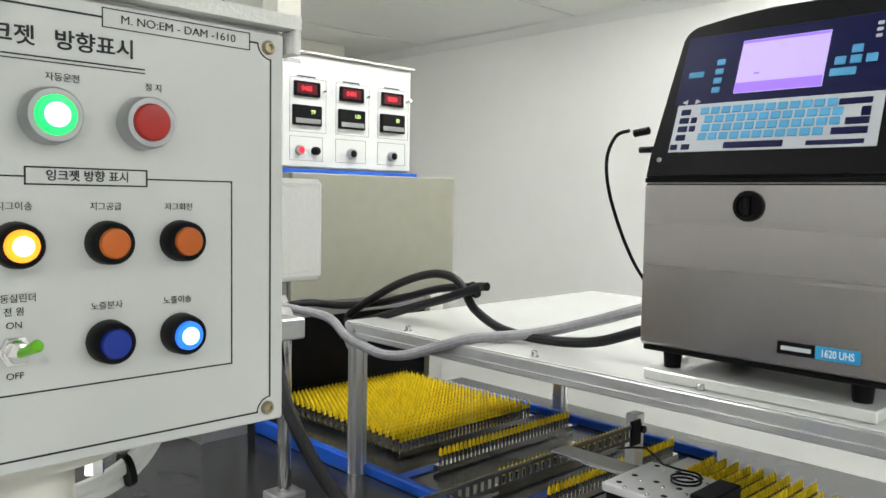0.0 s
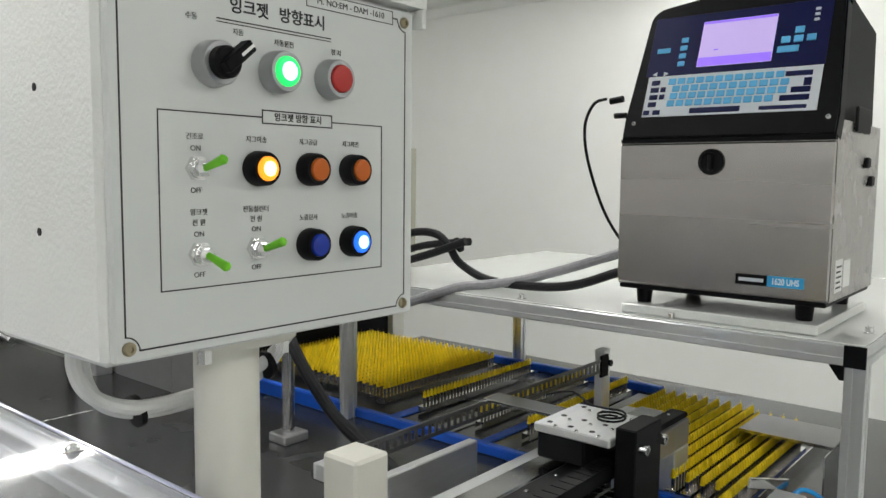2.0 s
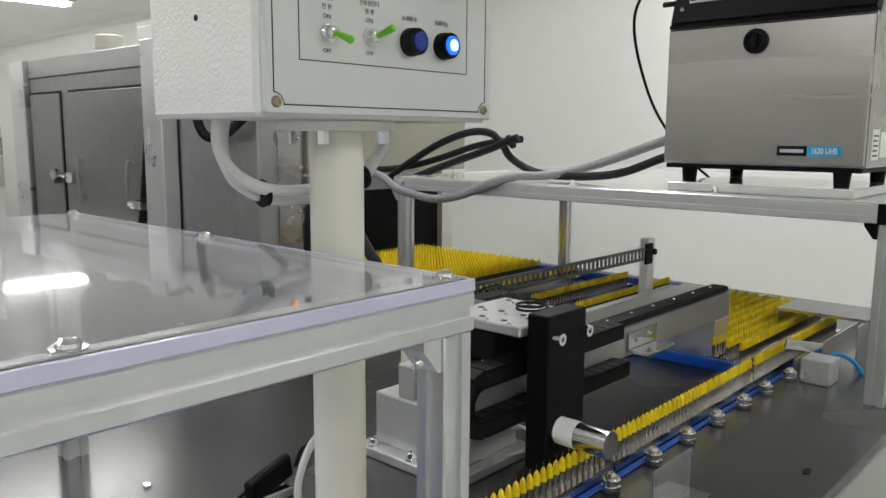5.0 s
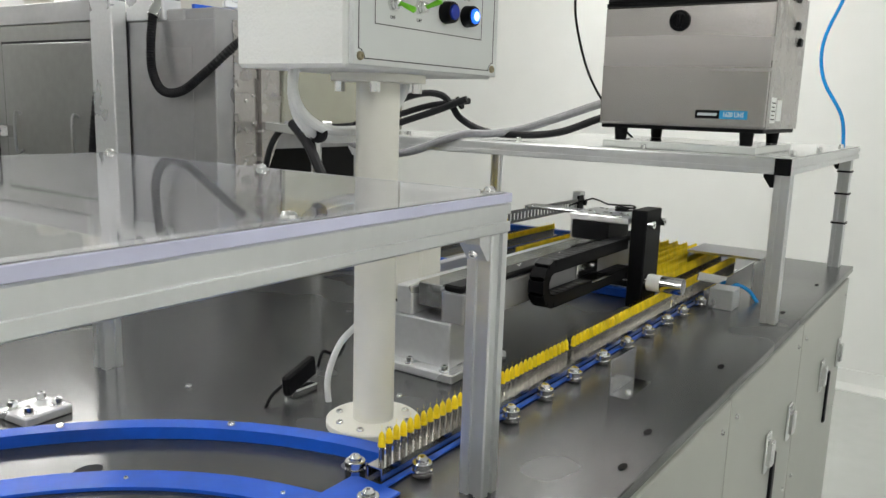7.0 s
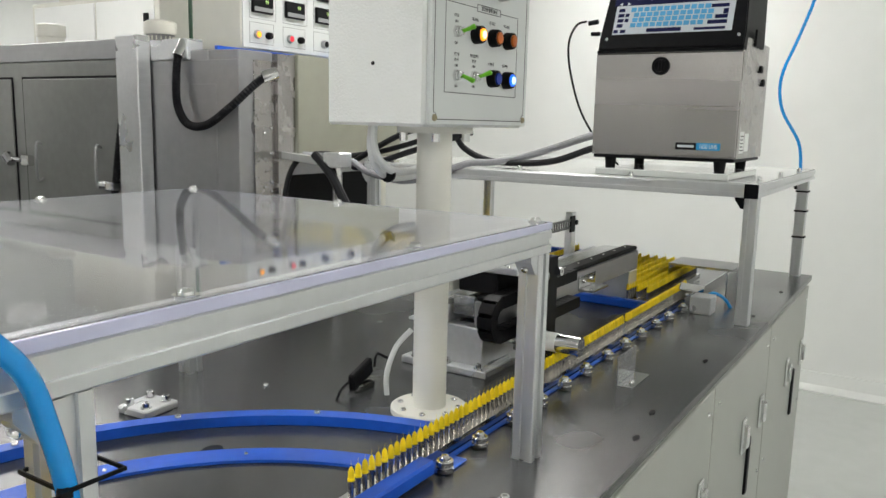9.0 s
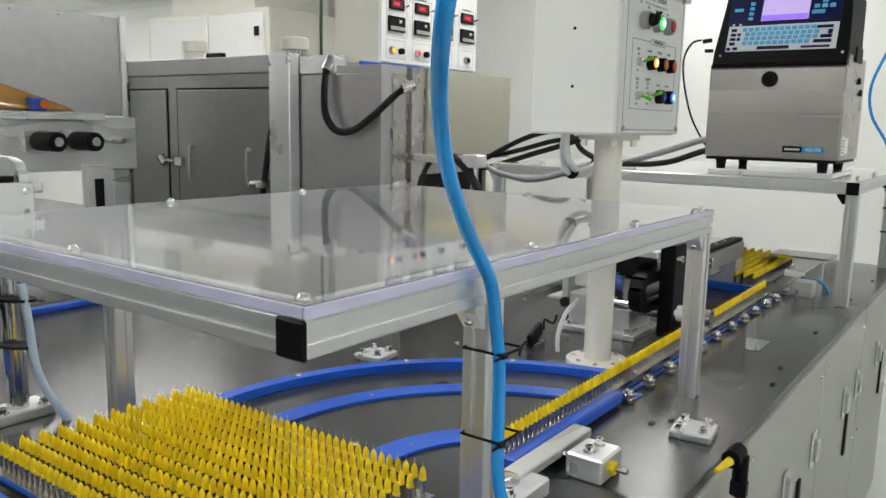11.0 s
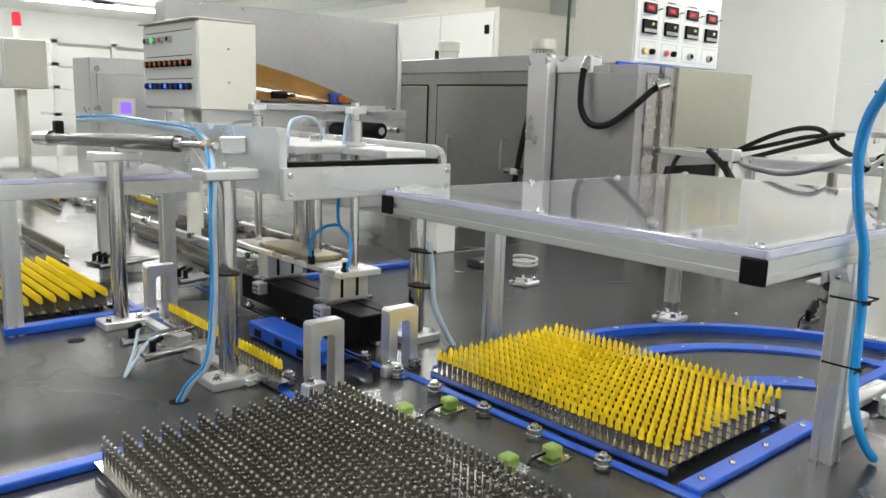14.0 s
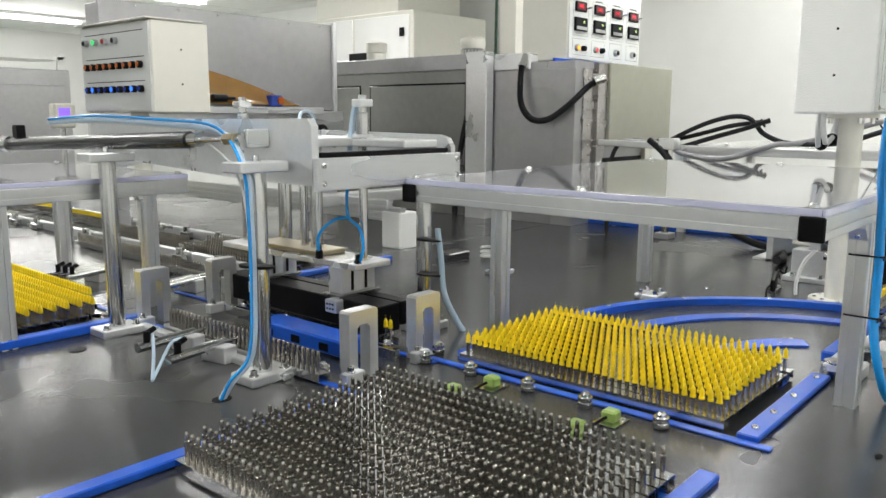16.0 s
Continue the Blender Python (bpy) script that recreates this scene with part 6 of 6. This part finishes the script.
for x, y in ((-0.352, 0.652), (-0.195, 0.650), (-0.40, 1.225), (-0.235, 1.225)):
    u_bridge(x, y)


def small_cylinders(x, y, n, rz, label):
    c = thing("air_cylinder", pose(x, y, T, 0, 0, rz), label, "air cylinder", "small air cylinders")
    part("mount", MB().box(0.0, 0.03, -0.03, 0.03, 0.0, 0.03, 0.002), M_PLATE, c)
    for i in range(n):
        yy = (i - (n - 1) / 2) * 0.026
        b = part("barrel", MB().cyl((-0.095, yy, 0.03), (0.03, yy, 0.03), 0.0085, 16), M_STEEL, c, "polished barrel")
        part("rod", MB().cyl((0.03, yy, 0.03), (0.075, yy, 0.03), 0.004, 12), M_STEEL, b)
        part("fitting", MB().cyl((-0.075, yy, 0.038), (-0.075, yy, 0.056), 0.006, 10).cyl((-0.075, yy, 0.052), (-0.055, yy + 0.004, 0.056), 0.005, 10), M_BLACK, b)
    return c


small_cylinders(-0.475, 0.995, 1, 10, "short polished air cylinder on the table")
small_cylinders(-0.475, 0.895, 1, 10, "short polished air cylinder on the table")
small_cylinders(-0.30, 1.72, 3, 14, "group of polished air cylinders by the cross line")
small_cylinders(-0.20, 1.43, 2, 14, "group of polished air cylinders by the cross line")
cable("air_hose", [(-0.53, 0.90, 0.905), (-0.55, 0.90, 0.90), (-0.575, 0.89, 0.875), (-0.60, 0.875, T + 0.004)], 0.0028, M_HOSEL, "thin pale blue air tube")
cable("air_hose", [(-0.52, 0.995, 0.905), (-0.535, 0.985, 0.90), (-0.56, 0.94, 0.875), (-0.60, 0.875, T + 0.004)], 0.0028, M_HOSEL, "thin pale blue air tube")
tr = thing("cross_line_rails", (0, 0, T), "aluminium side frames of the cross line", "frame")
part("side_bar", MB().box(-0.455, -0.435, 0.72, 1.20, 0.0, 0.012, 0.002), M_PLATE, tr)
part("side_bar", MB().box(-0.150, -0.138, 0.78, 1.36, 0.0, 0.040, 0.002), M_PLATE, tr)
part("side_bar", MB().box(-0.132, -0.10, 0.82, 1.34, 0.0, 0.026, 0.002), M_PLATE, tr)
sp = thing("support_post", (1.432, 0.95, T), "round steel post with clamp that holds the hood rail", "post")
part("post", MB().cyl((0, 0, 0.02), (0, 0, 0.318), 0.013, 20), M_STEEL, sp)
part("clamp", MB().box(-0.028, 0.028, -0.028, 0.028, 0.318, 0.358, 0.003), M_PLATE, sp)
part("rail", MB().box(-0.025, 0.025, 0.029, 0.46, 0.318, 0.342, 0.002, m=pose(0, 0, 0, 0, 0, -30)), M_GLOSSW, sp, "pale rail towards the hood")
part("foot", MB().box(-0.032, 0.032, -0.028, 0.028, 0.0, 0.02, 0.003), M_OVEN_L, sp)
cable("hose", [(1.42, 1.02, 1.20), (1.405, 0.95, 1.15), (1.385, 0.86, 1.05), (1.40, 0.76, 0.94), (1.42, 0.64, 0.872), (1.37, 0.53, 0.862), (1.22, 0.47, 0.862), (1.10, 0.45, 0.875)], 0.0125, M_RUBBER, "thick black hose from the shelf to the linear drive")
bk = thing("junction_block", (0.60, 1.25, T), "grey pneumatic block with coiled white cable", "block")
part("block", MB().box(-0.05, 0.05, -0.03, 0.03, 0.0, 0.022, 0.004), M_DARKST, bk)
part("coil", MB().tube([(0.07 + 0.035 * math.cos(a), -0.1 + 0.035 * math.sin(a), 0.006 + 0.002 * a) for a in [0.55 * i for i in range(28)]], 0.004, 8, 2), M_WCABLE, bk, "coiled white cable")


# ---- motion ----
def motions():
    line = [(0, 0.475), (2.6, 0.475), (3.0, 0.30), (3.6, 0.0), (8.4, 0.0), (9.6, -0.42), (16, -0.42)]
    rest = [(0, 0.475), (2.6, 0.475), (3.0, 0.30), (3.6, 0.0), (8.4, 0.0), (9.6, -0.475), (16, -0.475)]
    turn = [(11.75, 0), (12.0, 12), (12.25, 38), (12.5, 67), (12.75, 84), (12.95, 90)]
    rows = [(t, pose(0.88 + s, LINE_Y, ZB)) for t, s in line[:-1]]
    for t, a in turn:
        p = pose(PIV[0], PIV[1], 0, 0, 0, a) @ Vector((0.285, LINE_Y - PIV[1], 0))
        rows.append((t, pose(p.x, p.y, ZB, 0, 0, a)))
    p = rows[-1][1].translation.copy()
    for t, x in ((14.2, p.x), (14.5, p.x - 0.0245), (16, p.x - 0.0245)):
        rows.append((t, pose(x, p.y, ZB, 0, 0, 90)))
    walk(swing_row, rows)
    walk(line_row_a, [(t, pose(1.355 + s, LINE_Y, ZB)) for t, s in rest])
    walk(line_row_b, [(0, pose(1.905, 0.128, ZB)), (3.2, pose(1.905, 0.128, ZB)), (3.6, pose(1.83, LINE_Y, ZB)), (8.4, pose(1.83, LINE_Y, ZB)), (9.6, pose(1.355, LINE_Y, ZB)), (16, pose(1.355, LINE_Y, ZB))])
    arm = [(0, 90), (2.0, 90), (2.8, 0), (3.4, 0), (5.4, 0), (6.2, 90), (7.4, 90), (7.8, 62), (8.0, 45), (8.5, 0)] + turn + [(13.15, 90), (13.3, 62), (13.6, 0), (16, 0)]
    walk(swing, [(t, pose(PIV[0], PIV[1], T, 0, 0, a)) for t, a in arm])
    for i, r in enumerate(front_rows):
        x = -0.178 + i * 0.0245
        rows = [(0, pose(x, YT_Y, ZB, 0, 0, 90)), (14.2, pose(x, YT_Y, ZB, 0, 0, 90)), (14.5, pose(x - 0.0245, YT_Y, ZB, 0, 0, 90))]
        if i == 0:
            rows += [(14.65, pose(x - 0.0245, YT_Y, ZB, 0, 0, 90)), (15.0, pose(x - 0.0245, 0.55, ZB, 0, 0, 90)), (15.5, pose(x - 0.0245, 0.86, ZB, 0, 0, 90)), (15.8, pose(x - 0.0245, 0.95, ZB, 0, 0, 90))]
        walk(r, rows + [(16, rows[-1][1])])
    go = [(0, 1.58), (0.5, 1.57), (1.0, 1.505), (1.5, 1.557), (2.0, 1.41), (2.5, 1.195), (3.0, 1.047), (3.5, 1.044), (4.0, 1.044), (4.6, 1.044), (5.4, 1.12), (6.5, 1.40), (7.0, 1.538), (7.5, 1.41), (8.0, 1.247), (8.8, 1.05), (10.0, 1.0), (16, 1.0)]
    walk(slide, [(t, pose(x, 0, T)) for t, x in go])
    walk(chain, [(t, pose(1.205 + (x - 1.54) * 0.5, 0.183, T)) for t, x in go])
    walk(print_row, [(0, pose(-0.42, 0.90, ZB, 0, 0, 90)), (14.75, pose(-0.42, 0.90, ZB, 0, 0, 90)), (15.0, pose(-0.42, 1.25, ZB, 0, 0, 90)), (15.2, pose(-0.44, 1.62, ZB, 0, 0, 90)), (16, pose(-0.445, 1.64, ZB, 0, 0, 90))])
    walk(bare_row, [(0, pose(-0.40, 2.35, ZB, 0, 0, 90)), (15.15, pose(-0.40, 2.1, ZB, 0, 0, 90)), (15.45, pose(-0.41, 1.1, ZB, 0, 0, 90)), (15.6, pose(-0.42, 0.92, ZB, 0, 0, 90)), (16, pose(-0.42, 0.90, ZB, 0, 0, 90))])
    walk(gr, [(0, pose(-0.385, 0.95, T + 0.045)), (12.4, pose(-0.385, 0.95, T + 0.045)), (12.8, pose(-0.34, 0.95, T + 0.05)), (13.1, pose(-0.26, 0.95, T + 0.05)), (13.45, pose(-0.17, 0.95, T + 0.03)), (13.9, pose(-0.17, 0.95, T)), (16, pose(-0.17, 0.95, T))])


motions()
